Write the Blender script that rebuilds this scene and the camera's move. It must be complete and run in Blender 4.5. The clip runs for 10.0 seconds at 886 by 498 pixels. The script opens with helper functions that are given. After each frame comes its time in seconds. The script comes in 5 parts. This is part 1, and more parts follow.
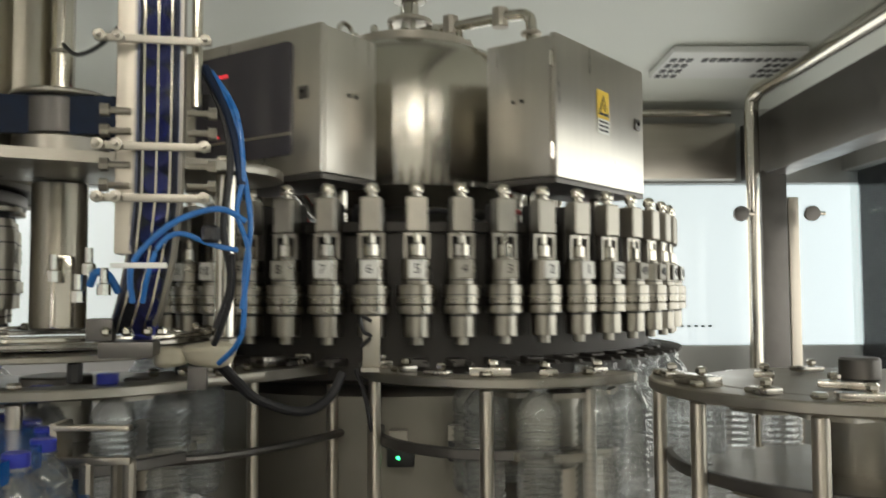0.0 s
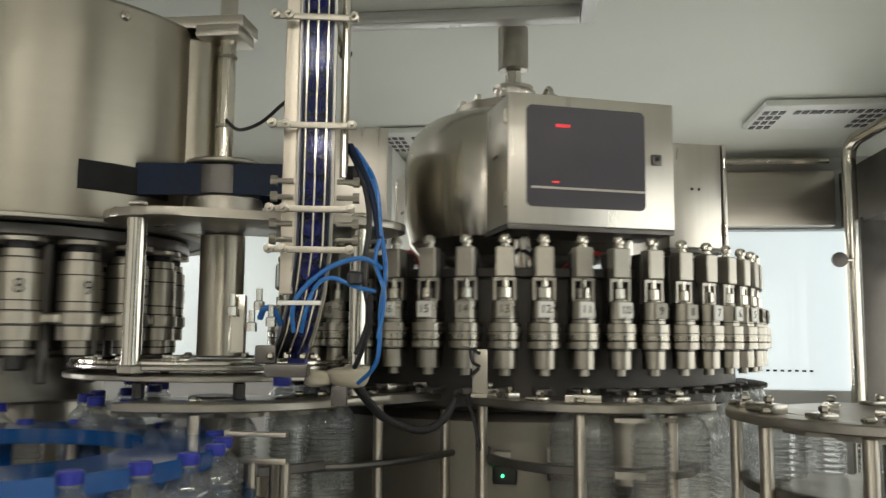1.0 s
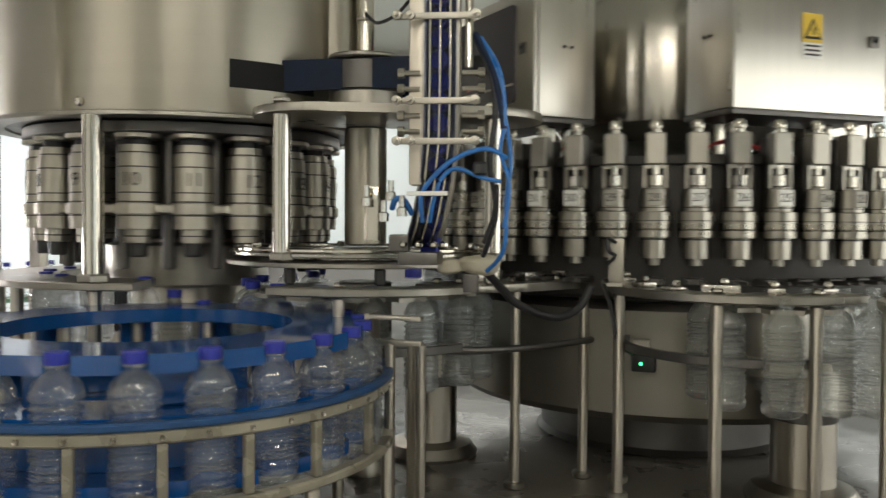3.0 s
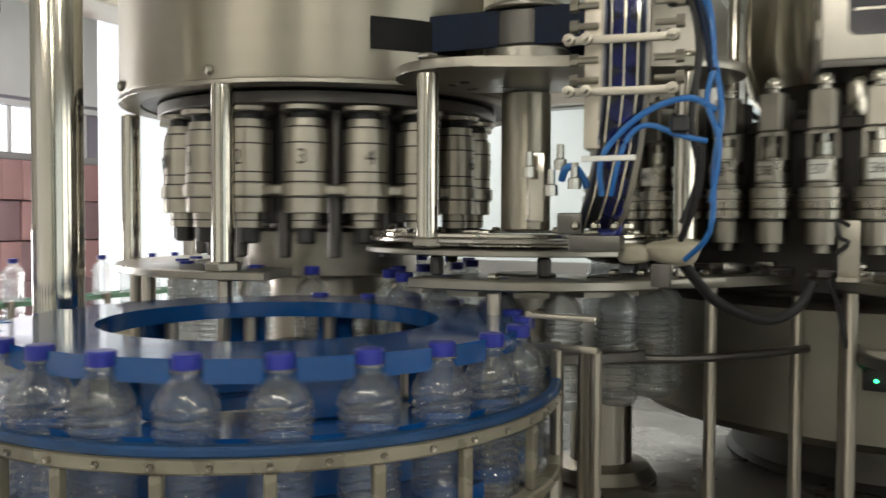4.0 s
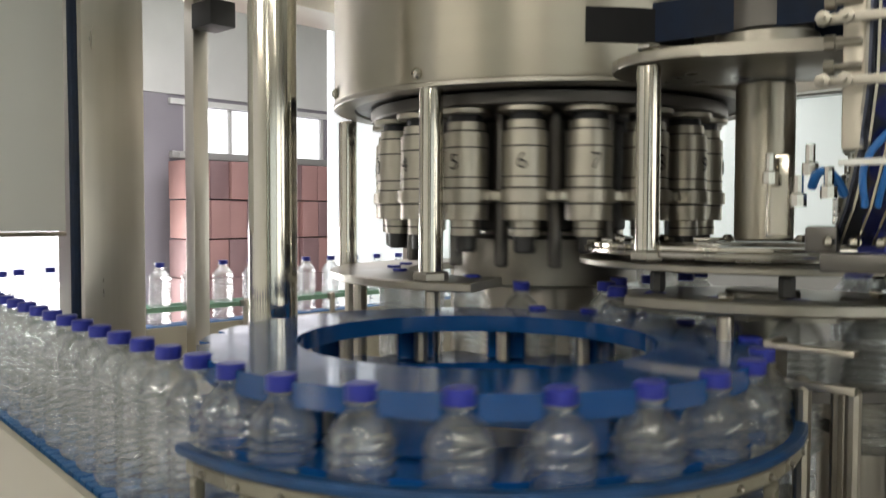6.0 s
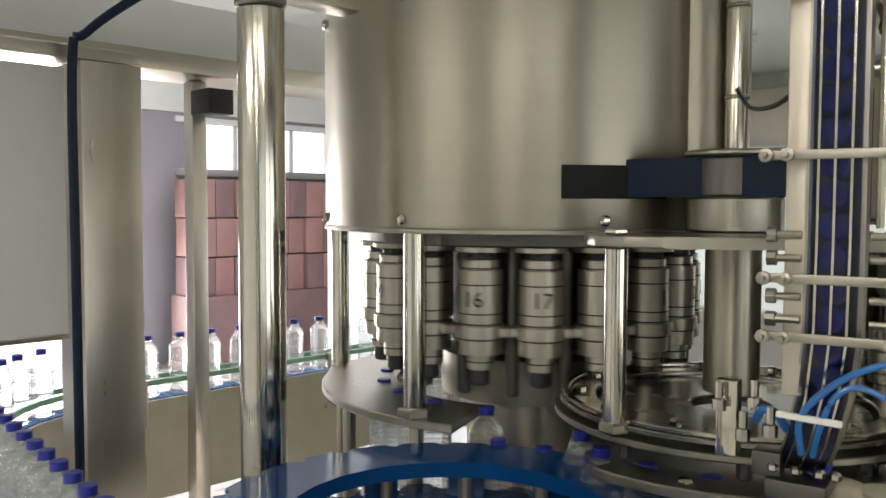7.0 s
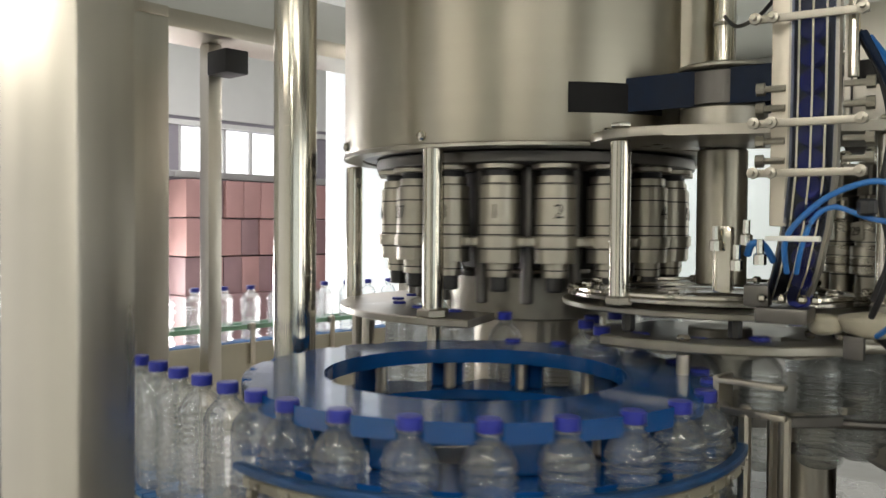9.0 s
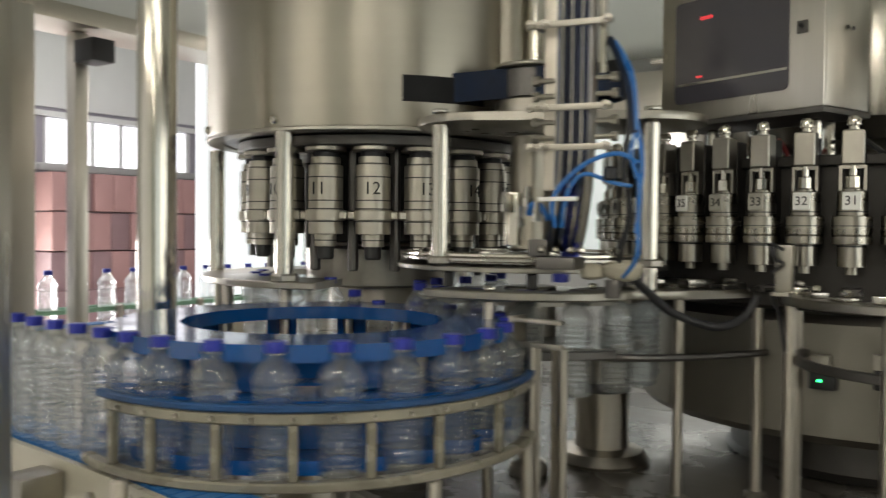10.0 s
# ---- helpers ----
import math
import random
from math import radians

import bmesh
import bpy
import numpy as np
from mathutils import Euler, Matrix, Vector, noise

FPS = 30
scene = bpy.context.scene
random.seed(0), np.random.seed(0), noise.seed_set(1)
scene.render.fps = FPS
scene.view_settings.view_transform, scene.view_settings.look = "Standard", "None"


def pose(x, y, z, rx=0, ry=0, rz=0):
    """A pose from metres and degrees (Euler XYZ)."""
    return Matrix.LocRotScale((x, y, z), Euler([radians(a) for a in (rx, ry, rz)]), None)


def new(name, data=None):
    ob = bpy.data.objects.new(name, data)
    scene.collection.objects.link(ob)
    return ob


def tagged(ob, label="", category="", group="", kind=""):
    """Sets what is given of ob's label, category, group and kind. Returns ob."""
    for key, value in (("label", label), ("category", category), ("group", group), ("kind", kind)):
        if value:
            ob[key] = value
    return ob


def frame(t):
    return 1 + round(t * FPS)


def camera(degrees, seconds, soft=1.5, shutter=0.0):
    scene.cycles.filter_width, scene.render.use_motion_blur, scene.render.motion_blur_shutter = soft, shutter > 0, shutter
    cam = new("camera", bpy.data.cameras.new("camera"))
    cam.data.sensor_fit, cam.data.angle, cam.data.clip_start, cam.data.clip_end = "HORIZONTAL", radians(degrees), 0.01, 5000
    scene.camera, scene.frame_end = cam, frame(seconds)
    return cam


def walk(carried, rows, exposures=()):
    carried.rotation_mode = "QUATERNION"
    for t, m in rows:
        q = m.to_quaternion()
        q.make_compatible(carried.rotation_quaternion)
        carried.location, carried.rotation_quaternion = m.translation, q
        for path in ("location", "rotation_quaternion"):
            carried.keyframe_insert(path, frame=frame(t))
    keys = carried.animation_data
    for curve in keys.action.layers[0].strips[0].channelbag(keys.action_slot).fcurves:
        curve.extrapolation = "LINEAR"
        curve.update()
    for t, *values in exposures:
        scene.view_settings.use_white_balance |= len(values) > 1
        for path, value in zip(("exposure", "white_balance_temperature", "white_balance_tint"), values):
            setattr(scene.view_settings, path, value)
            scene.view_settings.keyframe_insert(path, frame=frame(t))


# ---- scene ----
# Plan lengths are in machine units; S turns them into metres, Z0 lifts them off the floor.
S, Z0 = 0.77, 0.15
cam = camera(55.7, 10.0, 1.4, 0.32)
METRES, EYE = 2.4, 1.5
ROWS = [
    (0.0, 0.0, 0.0, 0.0, 0.01, 3.07, 0.23),
    (0.5, 0.0096, -0.0614, -0.0058, 4.61, 6.66, -0.32),
    (1.0, 0.0029, -0.1153, -0.0075, 6.92, 6.05, -0.52),
    (1.5, 0.0154, -0.1346, -0.0079, 7.93, 0.27, -0.71),
    (2.0, 0.0435, -0.1403, -0.0076, 9.25, -0.87, -0.57),
    (3.5, 0.0229, -0.0655, -0.0066, 24.05, -1.93, -0.38),
    (4.0, -0.022, 0.0074, -0.0199, 29.0, -1.97, -0.33),
    (4.5, -0.0409, 0.0499, -0.0412, 34.97, -2.1, -0.44),
    (5.0, -0.0525, 0.058, -0.0678, 40.02, -1.83, -0.49),
    (5.5, -0.0556, 0.0596, -0.0753, 42.86, -1.87, -0.42),
    (6.0, -0.0457, 0.0562, -0.0091, 44.12, -2.32, -0.18),
    (7.5, 0.0006, 0.053, 0.1471, 44.66, -3.0, -0.18),
    (8.0, 0.0051, 0.0572, 0.1289, 43.8, -2.19, -0.15),
    (8.5, 0.0042, 0.039, 0.0689, 43.24, -1.65, -0.27),
    (9.0, 0.0169, -0.028, 0.0226, 43.25, -1.45, -0.41),
    (9.5, 0.0613, -0.0973, -0.0056, 42.34, -1.33, -0.61),
    (10.0, 0.1253, -0.0913, -0.007, 35.26, -1.34, -0.53),
]


def P(x, y, z, rx=0, ry=0, rz=0):
    """Pose at a plan place."""
    return pose(S * x, S * y, S * z + Z0, rx, ry, rz)


walk(cam, [(t, P(METRES * x, METRES * y, EYE + METRES * z, 90 + pitch, roll, yaw)) for t, x, y, z, yaw, pitch, roll in ROWS])

# ---- world and light ----
world = bpy.data.worlds.new("world")
scene.world = world
world.use_nodes = True
wn = world.node_tree.nodes
wn["Background"].inputs[0].default_value = (1.0, 0.98, 0.93, 1)
wn["Background"].inputs[1].default_value = 0.35
scene.view_settings.exposure = -0.46


def area(name, m, sx, sy, watts, color):
    d = bpy.data.lights.new(name, "AREA")
    d.shape, d.size, d.size_y, d.energy, d.color = "RECTANGLE", S * sx, S * sy, watts, color
    ob = new(name, d)
    ob.matrix_world = m
    return ob


# ---- materials ----
def mat(name, color, rough=0.5, metal=0.0, vary=0.12, scale=9.0, bump=0.0, stretch=(1, 1, 1), rvary=0.1, emit=0.0, spec=0.5, coat=0.0, brushed=0.0, turn=0.25):
    m = bpy.data.materials.new(name)
    m.use_nodes = True
    nt = m.node_tree
    b = nt.nodes["Principled BSDF"]
    b.inputs["Metallic"].default_value = metal
    b.inputs["Specular IOR Level"].default_value = spec
    b.inputs["Coat Weight"].default_value = coat
    tc = nt.nodes.new("ShaderNodeTexCoord")
    mp = nt.nodes.new("ShaderNodeMapping")
    mp.inputs["Scale"].default_value = stretch
    nt.links.new(tc.outputs["Object"], mp.inputs[0])
    n1 = nt.nodes.new("ShaderNodeTexNoise")
    n1.inputs["Scale"].default_value, n1.inputs["Detail"].default_value = scale, 6
    n2 = nt.nodes.new("ShaderNodeTexNoise")
    n2.inputs["Scale"].default_value, n2.inputs["Detail"].default_value = scale * 0.13, 3
    nt.links.new(mp.outputs[0], n1.inputs["Vector"])
    nt.links.new(tc.outputs["Object"], n2.inputs["Vector"])
    mix = nt.nodes.new("ShaderNodeMath")
    mix.operation = "ADD"
    nt.links.new(n1.outputs["Fac"], mix.inputs[0])
    nt.links.new(n2.outputs["Fac"], mix.inputs[1])
    mr = nt.nodes.new("ShaderNodeMapRange")
    mr.inputs["From Min"].default_value, mr.inputs["From Max"].default_value = 0.65, 1.35
    mr.inputs["To Min"].default_value, mr.inputs["To Max"].default_value = 1 - vary, 1 + vary
    nt.links.new(mix.outputs[0], mr.inputs["Value"])
    vm = nt.nodes.new("ShaderNodeVectorMath")
    vm.operation = "SCALE"
    vm.inputs[0].default_value = color
    nt.links.new(mr.outputs[0], vm.inputs["Scale"])
    nt.links.new(vm.outputs[0], b.inputs["Base Color"])
    rr = nt.nodes.new("ShaderNodeMapRange")
    rr.inputs["From Min"].default_value, rr.inputs["From Max"].default_value = 0.65, 1.35
    rr.inputs["To Min"].default_value, rr.inputs["To Max"].default_value = max(0.02, rough - rvary), rough + rvary
    nt.links.new(mix.outputs[0], rr.inputs["Value"])
    nt.links.new(rr.outputs[0], b.inputs["Roughness"])
    if bump:
        bp = nt.nodes.new("ShaderNodeBump")
        bp.inputs["Strength"].default_value, bp.inputs["Distance"].default_value = bump, 0.004
        nt.links.new(n1.outputs["Fac"], bp.inputs["Height"])
        nt.links.new(bp.outputs[0], b.inputs["Normal"])
    if brushed:
        tg = nt.nodes.new("ShaderNodeTangent")
        tg.direction_type, tg.axis = "RADIAL", "Z"
        nt.links.new(tg.outputs[0], b.inputs["Tangent"])
        b.inputs["Anisotropic"].default_value = brushed
        b.inputs["Anisotropic Rotation"].default_value = turn
    if emit:
        b.inputs["Emission Color"].default_value = (*color, 1)
        b.inputs["Emission Strength"].default_value = emit
    return m


def clear_mat(name, tint, gloss_rough, haze, ripple=0.0, rim=0.38):
    """Thin clear plastic or glass: see-through, with gloss that rises at the rim."""
    m = bpy.data.materials.new(name)
    m.use_nodes = True
    nt = m.node_tree
    nt.nodes.remove(nt.nodes["Principled BSDF"])
    out = nt.nodes["Material Output"]
    tr = nt.nodes.new("ShaderNodeBsdfTransparent")
    tr.inputs[0].default_value = (*tint, 1)
    gl = nt.nodes.new("ShaderNodeBsdfGlossy")
    gl.inputs["Color"].default_value = (1, 1, 1, 1)
    gl.inputs["Roughness"].default_value = gloss_rough
    df = nt.nodes.new("ShaderNodeBsdfTranslucent")
    df.inputs[0].default_value = (0.75, 0.8, 0.84, 1)
    lw = nt.nodes.new("ShaderNodeLayerWeight")
    lw.inputs["Blend"].default_value = rim
    tc = nt.nodes.new("ShaderNodeTexCoord")
    ns = nt.nodes.new("ShaderNodeTexNoise")
    ns.inputs["Scale"].default_value, ns.inputs["Detail"].default_value = 70, 3
    nt.links.new(tc.outputs["Object"], ns.inputs["Vector"])
    bp = nt.nodes.new("ShaderNodeBump")
    bp.inputs["Strength"].default_value, bp.inputs["Distance"].default_value = ripple, 0.003
    nt.links.new(ns.outputs["Fac"], bp.inputs["Height"])
    nt.links.new(bp.outputs[0], gl.inputs["Normal"])
    m1 = nt.nodes.new("ShaderNodeMixShader")
    m1.inputs[0].default_value = haze
    nt.links.new(tr.outputs[0], m1.inputs[1])
    nt.links.new(df.outputs[0], m1.inputs[2])
    m2 = nt.nodes.new("ShaderNodeMixShader")
    nt.links.new(lw.outputs["Fresnel"], m2.inputs[0])
    nt.links.new(m1.outputs[0], m2.inputs[1])
    nt.links.new(gl.outputs[0], m2.inputs[2])
    nt.links.new(m2.outputs[0], out.inputs["Surface"])
    return m


def bottle_mat(name):
    """Clear plastic filled with water: bends light, keeps a little see-through; added milky haze brightens it."""
    m = bpy.data.materials.new(name)
    m.use_nodes = True
    nt = m.node_tree
    nt.nodes.remove(nt.nodes["Principled BSDF"])
    out = nt.nodes["Material Output"]
    rf = nt.nodes.new("ShaderNodeBsdfRefraction")
    rf.inputs["Color"].default_value = (0.985, 0.995, 1.0, 1)
    rf.inputs["Roughness"].default_value, rf.inputs["IOR"].default_value = 0.03, 1.33
    tr = nt.nodes.new("ShaderNodeBsdfTransparent")
    tr.inputs[0].default_value = (0.985, 0.995, 0.995, 1)
    gl = nt.nodes.new("ShaderNodeBsdfGlossy")
    gl.inputs["Roughness"].default_value = 0.07
    df = nt.nodes.new("ShaderNodeBsdfTranslucent")
    df.inputs[0].default_value = (0.9, 0.95, 0.95, 1)
    dd = nt.nodes.new("ShaderNodeBsdfDiffuse")
    dd.inputs[0].default_value = (0.88, 0.93, 0.93, 1)
    tc = nt.nodes.new("ShaderNodeTexCoord")
    ns = nt.nodes.new("ShaderNodeTexNoise")
    ns.inputs["Scale"].default_value, ns.inputs["Detail"].default_value = 38, 3
    nt.links.new(tc.outputs["Object"], ns.inputs["Vector"])
    bp = nt.nodes.new("ShaderNodeBump")
    bp.inputs["Strength"].default_value, bp.inputs["Distance"].default_value = 0.1, 0.004
    nt.links.new(ns.outputs["Fac"], bp.inputs["Height"])
    for s in (rf, gl):
        nt.links.new(bp.outputs[0], s.inputs["Normal"])
    lw = nt.nodes.new("ShaderNodeLayerWeight")
    lw.inputs["Blend"].default_value = 0.5
    pw = nt.nodes.new("ShaderNodeMath")
    pw.operation, pw.inputs[1].default_value = "POWER", 3.0
    nt.links.new(lw.outputs["Facing"], pw.inputs[0])
    sheen = nt.nodes.new("ShaderNodeMath")
    sheen.operation, sheen.inputs[1].default_value, sheen.inputs[2].default_value = "MULTIPLY_ADD", 0.65, 0.085
    nt.links.new(pw.outputs[0], sheen.inputs[0])

    def mixed(fac, s1, s2):
        n = nt.nodes.new("ShaderNodeMixShader")
        if isinstance(fac, float):
            n.inputs[0].default_value = fac
        else:
            nt.links.new(fac, n.inputs[0])
        nt.links.new(s1.outputs[0], n.inputs[1])
        nt.links.new(s2.outputs[0], n.inputs[2])
        return n
    body = mixed(0.32, tr, rf)
    haze = mixed(0.4, df, dd)
    body = mixed(0.08, body, haze)
    body = mixed(sheen.outputs[0], body, gl)
    nt.links.new(body.outputs[0], out.inputs["Surface"])
    return m


STEEL = mat("brushed_steel", (0.54, 0.5, 0.43), 0.34, 1.0, 0.06, 30, 0.02, (0.04, 0.04, 1), 0.06, brushed=0.75)
STEEL_H = mat("brushed_steel_level", (0.56, 0.525, 0.46), 0.34, 1.0, 0.06, 40, 0.02, (0.04, 0.04, 1), 0.08)
CHROME = mat("polished_steel", (0.6, 0.57, 0.5), 0.13, 1.0, 0.06, 12, 0.0, rvary=0.06)
# One steel twice: brightened for lit cabinets, darkened for the dimmer cover.
CABSTEEL = mat("cabinet_steel", (0.63, 0.6, 0.54), 0.33, 1.0, 0.06, 55, 0.03, (1, 1, 0.03), 0.07)
COVERSTEEL = mat("dimmed_cover_steel", (0.41, 0.385, 0.32), 0.36, 1.0, 0.05, 30, 0.02, (0.04, 0.04, 1), 0.06, brushed=0.75)
HEADSTEEL = mat("satin_turned_steel", (0.43, 0.405, 0.345), 0.4, 1.0, 0.08, 25, 0.03, (0.05, 0.05, 1), 0.07)
WORN = mat("worn_steel", (0.36, 0.34, 0.295), 0.38, 1.0, 0.2, 22, 0.06, rvary=0.12)
WETPLATE = mat("wet_steel_plate", (0.42, 0.4, 0.36), 0.22, 1.0, 0.25, 14, 0.12, rvary=0.14)
DARKSTEEL = mat("dark_steel", (0.14, 0.133, 0.125), 0.4, 0.9, 0.2, 14, 0.03)
DRUM = mat("wet_drum_steel", (0.27, 0.255, 0.22), 0.5, 1.0, 0.16, 9, 0.08, (1, 1, 0.6), 0.1)
TURNED = mat("turned_steel", (0.34, 0.32, 0.275), 0.27, 1.0, 0.12, 25, 0.03, (0.05, 0.05, 1), 0.08)
TANK = mat("polished_tank_steel", (0.6, 0.57, 0.5), 0.2, 1.0, 0.04, 20, 0.0, (0.04, 0.04, 1), 0.04, brushed=0.85)
# Near-black so that the shade behind valves and heads is in the colour.
GAPDARK = mat("gap_dark_steel", (0.05, 0.047, 0.043), 0.5, 0.7, 0.3, 14, 0.05)
SLOTBLACK = mat("slot_black", (0.004, 0.004, 0.005), 0.8, 0, 0.1)
BLACK = mat("black_rubber", (0.015, 0.015, 0.017), 0.5, 0, 0.3, 20, 0.05)
RUBBER = mat("dark_seal", (0.03, 0.03, 0.03), 0.45, 0, 0.2)
BLUE = mat("blue_plastic", (0.005, 0.058, 0.21), 0.14, 0, 0.18, 12, 0.03, rvary=0.08, spec=0.8)
WEARBLUE = mat("worn_blue_strip", (0.006, 0.042, 0.125), 0.4, 0, 0.35, 25, 0.08)
BELTBLUE = mat("blue_belt", (0.004, 0.012, 0.034), 0.5, 0, 0.35, 45, 0.2, spec=0.25)
CONVBLUE = mat("blue_chain", (0.02, 0.12, 0.32), 0.42, 0, 0.25, 30, 0.1)
CAPBLUE = mat("blue_cap", (0.02, 0.03, 0.27), 0.35, 0, 0.12, 20)
HOSEBLUE = mat("blue_hose", (0.018, 0.13, 0.4), 0.3, 0, 0.1, 12, coat=0.3)
BEIGE = mat("aged_rail_plastic", (0.21, 0.195, 0.15), 0.3, 0, 0.5, 14, 0.05)
CREAM = mat("cream_plastic", (0.42, 0.39, 0.3), 0.5, 0, 0.25, 20, 0.05)
WHITE = mat("white_label", (0.78, 0.78, 0.74), 0.5, 0, 0.08, 20)
# Grey copy of the white plate, for plates that reflect less light.
DIMCARD = mat("dim_label", (0.34, 0.325, 0.28), 0.45, 0.1, 0.25, 30, 0.03)
YELLOW = mat("yellow_sign", (0.75, 0.52, 0.06), 0.45, 0, 0.08, 20)
INK = mat("black_ink", (0.01, 0.01, 0.01), 0.5)
PAINT = mat("ceiling_paint", (0.66, 0.68, 0.62), 0.45, 0, 0.05, 3, 0.02)
PANELW = mat("white_wall_panel", (0.7, 0.71, 0.68), 0.45, 0, 0.05, 4, 0.02)
GREYP = mat("grey_panel", (0.42, 0.42, 0.4), 0.35, 0.3, 0.06, 5, 0.02)
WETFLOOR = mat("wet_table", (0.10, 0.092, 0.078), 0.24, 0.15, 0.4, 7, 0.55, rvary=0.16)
FLOORM = mat("floor_resin", (0.5, 0.5, 0.47), 0.3, 0, 0.15, 6, 0.05)
PURPLE = mat("far_wall_paint", (0.3, 0.283, 0.315), 0.6, 0, 0.08, 2)
BRICKRED = mat("red_carton", (0.3, 0.17, 0.155), 0.6, 0, 0.15, 3)
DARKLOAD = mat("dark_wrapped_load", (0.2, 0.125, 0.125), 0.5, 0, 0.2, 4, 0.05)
HALLDAY = mat("hall_window_backdrop", (0.98, 0.97, 1.0), 0.6, 0, 0.0, 3, emit=2.2)
# Copy of DAY with a weaker glow, for the window's left part.
DIMDAY = mat("dim_backdrop", (0.95, 0.97, 0.95), 0.6, 0, 0.0, 3, emit=0.42)
DAY = mat("daylight_backdrop", (0.93, 0.97, 1.0), 0.6, 0, 0.0, 3, emit=0.82)
LAMPGLOW = mat("lamp_glow", (1.0, 0.98, 0.92), 0.4, 0, 0.0, 3, emit=14.0)
GREENLED = mat("green_light", (0.05, 1.0, 0.3), 0.4, emit=6.0)
REDLED = mat("red_light", (1.0, 0.05, 0.06), 0.4, emit=1.3)
GREENR = mat("green_guide", (0.2, 0.38, 0.26), 0.45, 0, 0.15, 10)
# Grey-purple base, lifted to hold the reflection of the surroundings.
SCREEN = mat("dark_acrylic", (0.085, 0.08, 0.095), 0.07, 0, 0.1, 3, spec=0.7, rvary=0.03)
PET = bottle_mat("clear_bottle")
DIMMER = clear_mat("chute_dimmer", (0.58, 0.62, 0.75), 0.1, 0.02, 0.0, 0.25)
# Tint and haze stand for the pale reflection on the door pane.
HAZED = clear_mat("pale_door_glass", (0.82, 0.86, 0.84), 0.08, 0.11, 0.0, 0.32)
GLASS = clear_mat("clear_glass", (0.95, 0.97, 0.96), 0.02, 0.02, 0.0, 0.25)


# ---- mesh helpers (plan units) ----
def box(bm, x0, y0, z0, x1, y1, z1, m=None):
    v = [bm.verts.new((x, y, z)) for x in (x0, x1) for y in (y0, y1) for z in (z0, z1)]
    for f in ((0, 1, 3, 2), (4, 6, 7, 5), (0, 4, 5, 1), (2, 3, 7, 6), (0, 2, 6, 4), (1, 5, 7, 3)):
        bm.faces.new([v[i] for i in f])
    if m is not None:
        bmesh.ops.transform(bm, matrix=m, verts=v)
    return v


def boxes(*rows):
    bm = bmesh.new()
    for r in rows:
        box(bm, *r)
    return bm


def bevel(bm, w, seg=2):
    bmesh.ops.bevel(bm, geom=bm.edges[:], offset=w, segments=seg, affect="EDGES", profile=0.6)
    return bm


def lathe(profile, n=32, cx=0, cy=0, a0=0.0, a1=360.0, bm=None):
    """Turned shape: profile of (radius, height), closed round the axis or between two angles."""
    bm = bm or bmesh.new()
    full = abs(a1 - a0) >= 359.9
    cols = n if full else n + 1
    rings = []
    for i in range(cols):
        a = radians(a0 + (a1 - a0) * i / n)
        rings.append([bm.verts.new((cx + r * math.cos(a), cy + r * math.sin(a), z)) for r, z in profile])
    for i in range(n):
        p, q = rings[i], rings[(i + 1) % cols]
        for j in range(len(profile) - 1):
            bm.faces.new((p[j], q[j], q[j + 1], p[j + 1]))
    if not full:
        for p in (rings[0], rings[-1]):
            if len(p) > 2:
                bm.faces.new(p)
    bmesh.ops.remove_doubles(bm, verts=bm.verts[:], dist=0.00005)
    return bm


def ring(r0, r1, z0, z1, n=48, cx=0, cy=0, a0=0.0, a1=360.0, bm=None, e=0.003):
    """Flat ring or arc of rectangular section with eased edges."""
    pr = [(r0, z0 + e), (r0 + e, z0), (r1 - e, z0), (r1, z0 + e), (r1, z1 - e), (r1 - e, z1), (r0 + e, z1), (r0, z1 - e)]
    full = abs(a1 - a0) >= 359.9
    return lathe(pr + [pr[0]] if full else pr, n, cx, cy, a0, a1, bm) if full else closed_arc(pr, n, cx, cy, a0, a1, bm)


def closed_arc(pr, n, cx, cy, a0, a1, bm=None):
    bm = bm or bmesh.new()
    rings = []
    for i in range(n + 1):
        a = radians(a0 + (a1 - a0) * i / n)
        rings.append([bm.verts.new((cx + r * math.cos(a), cy + r * math.sin(a), z)) for r, z in pr])
    k = len(pr)
    for i in range(n):
        for j in range(k):
            bm.faces.new((rings[i][j], rings[i + 1][j], rings[i + 1][(j + 1) % k], rings[i][(j + 1) % k]))
    bm.faces.new(rings[0])
    bm.faces.new(rings[-1])
    return bm


def rod(x, y, z0, z1, r, n=16, bm=None, e=0.004):
    return lathe([(0, z0), (r - e, z0), (r, z0 + e), (r, z1 - e), (r - e, z1), (0, z1)], n, x, y, bm=bm)


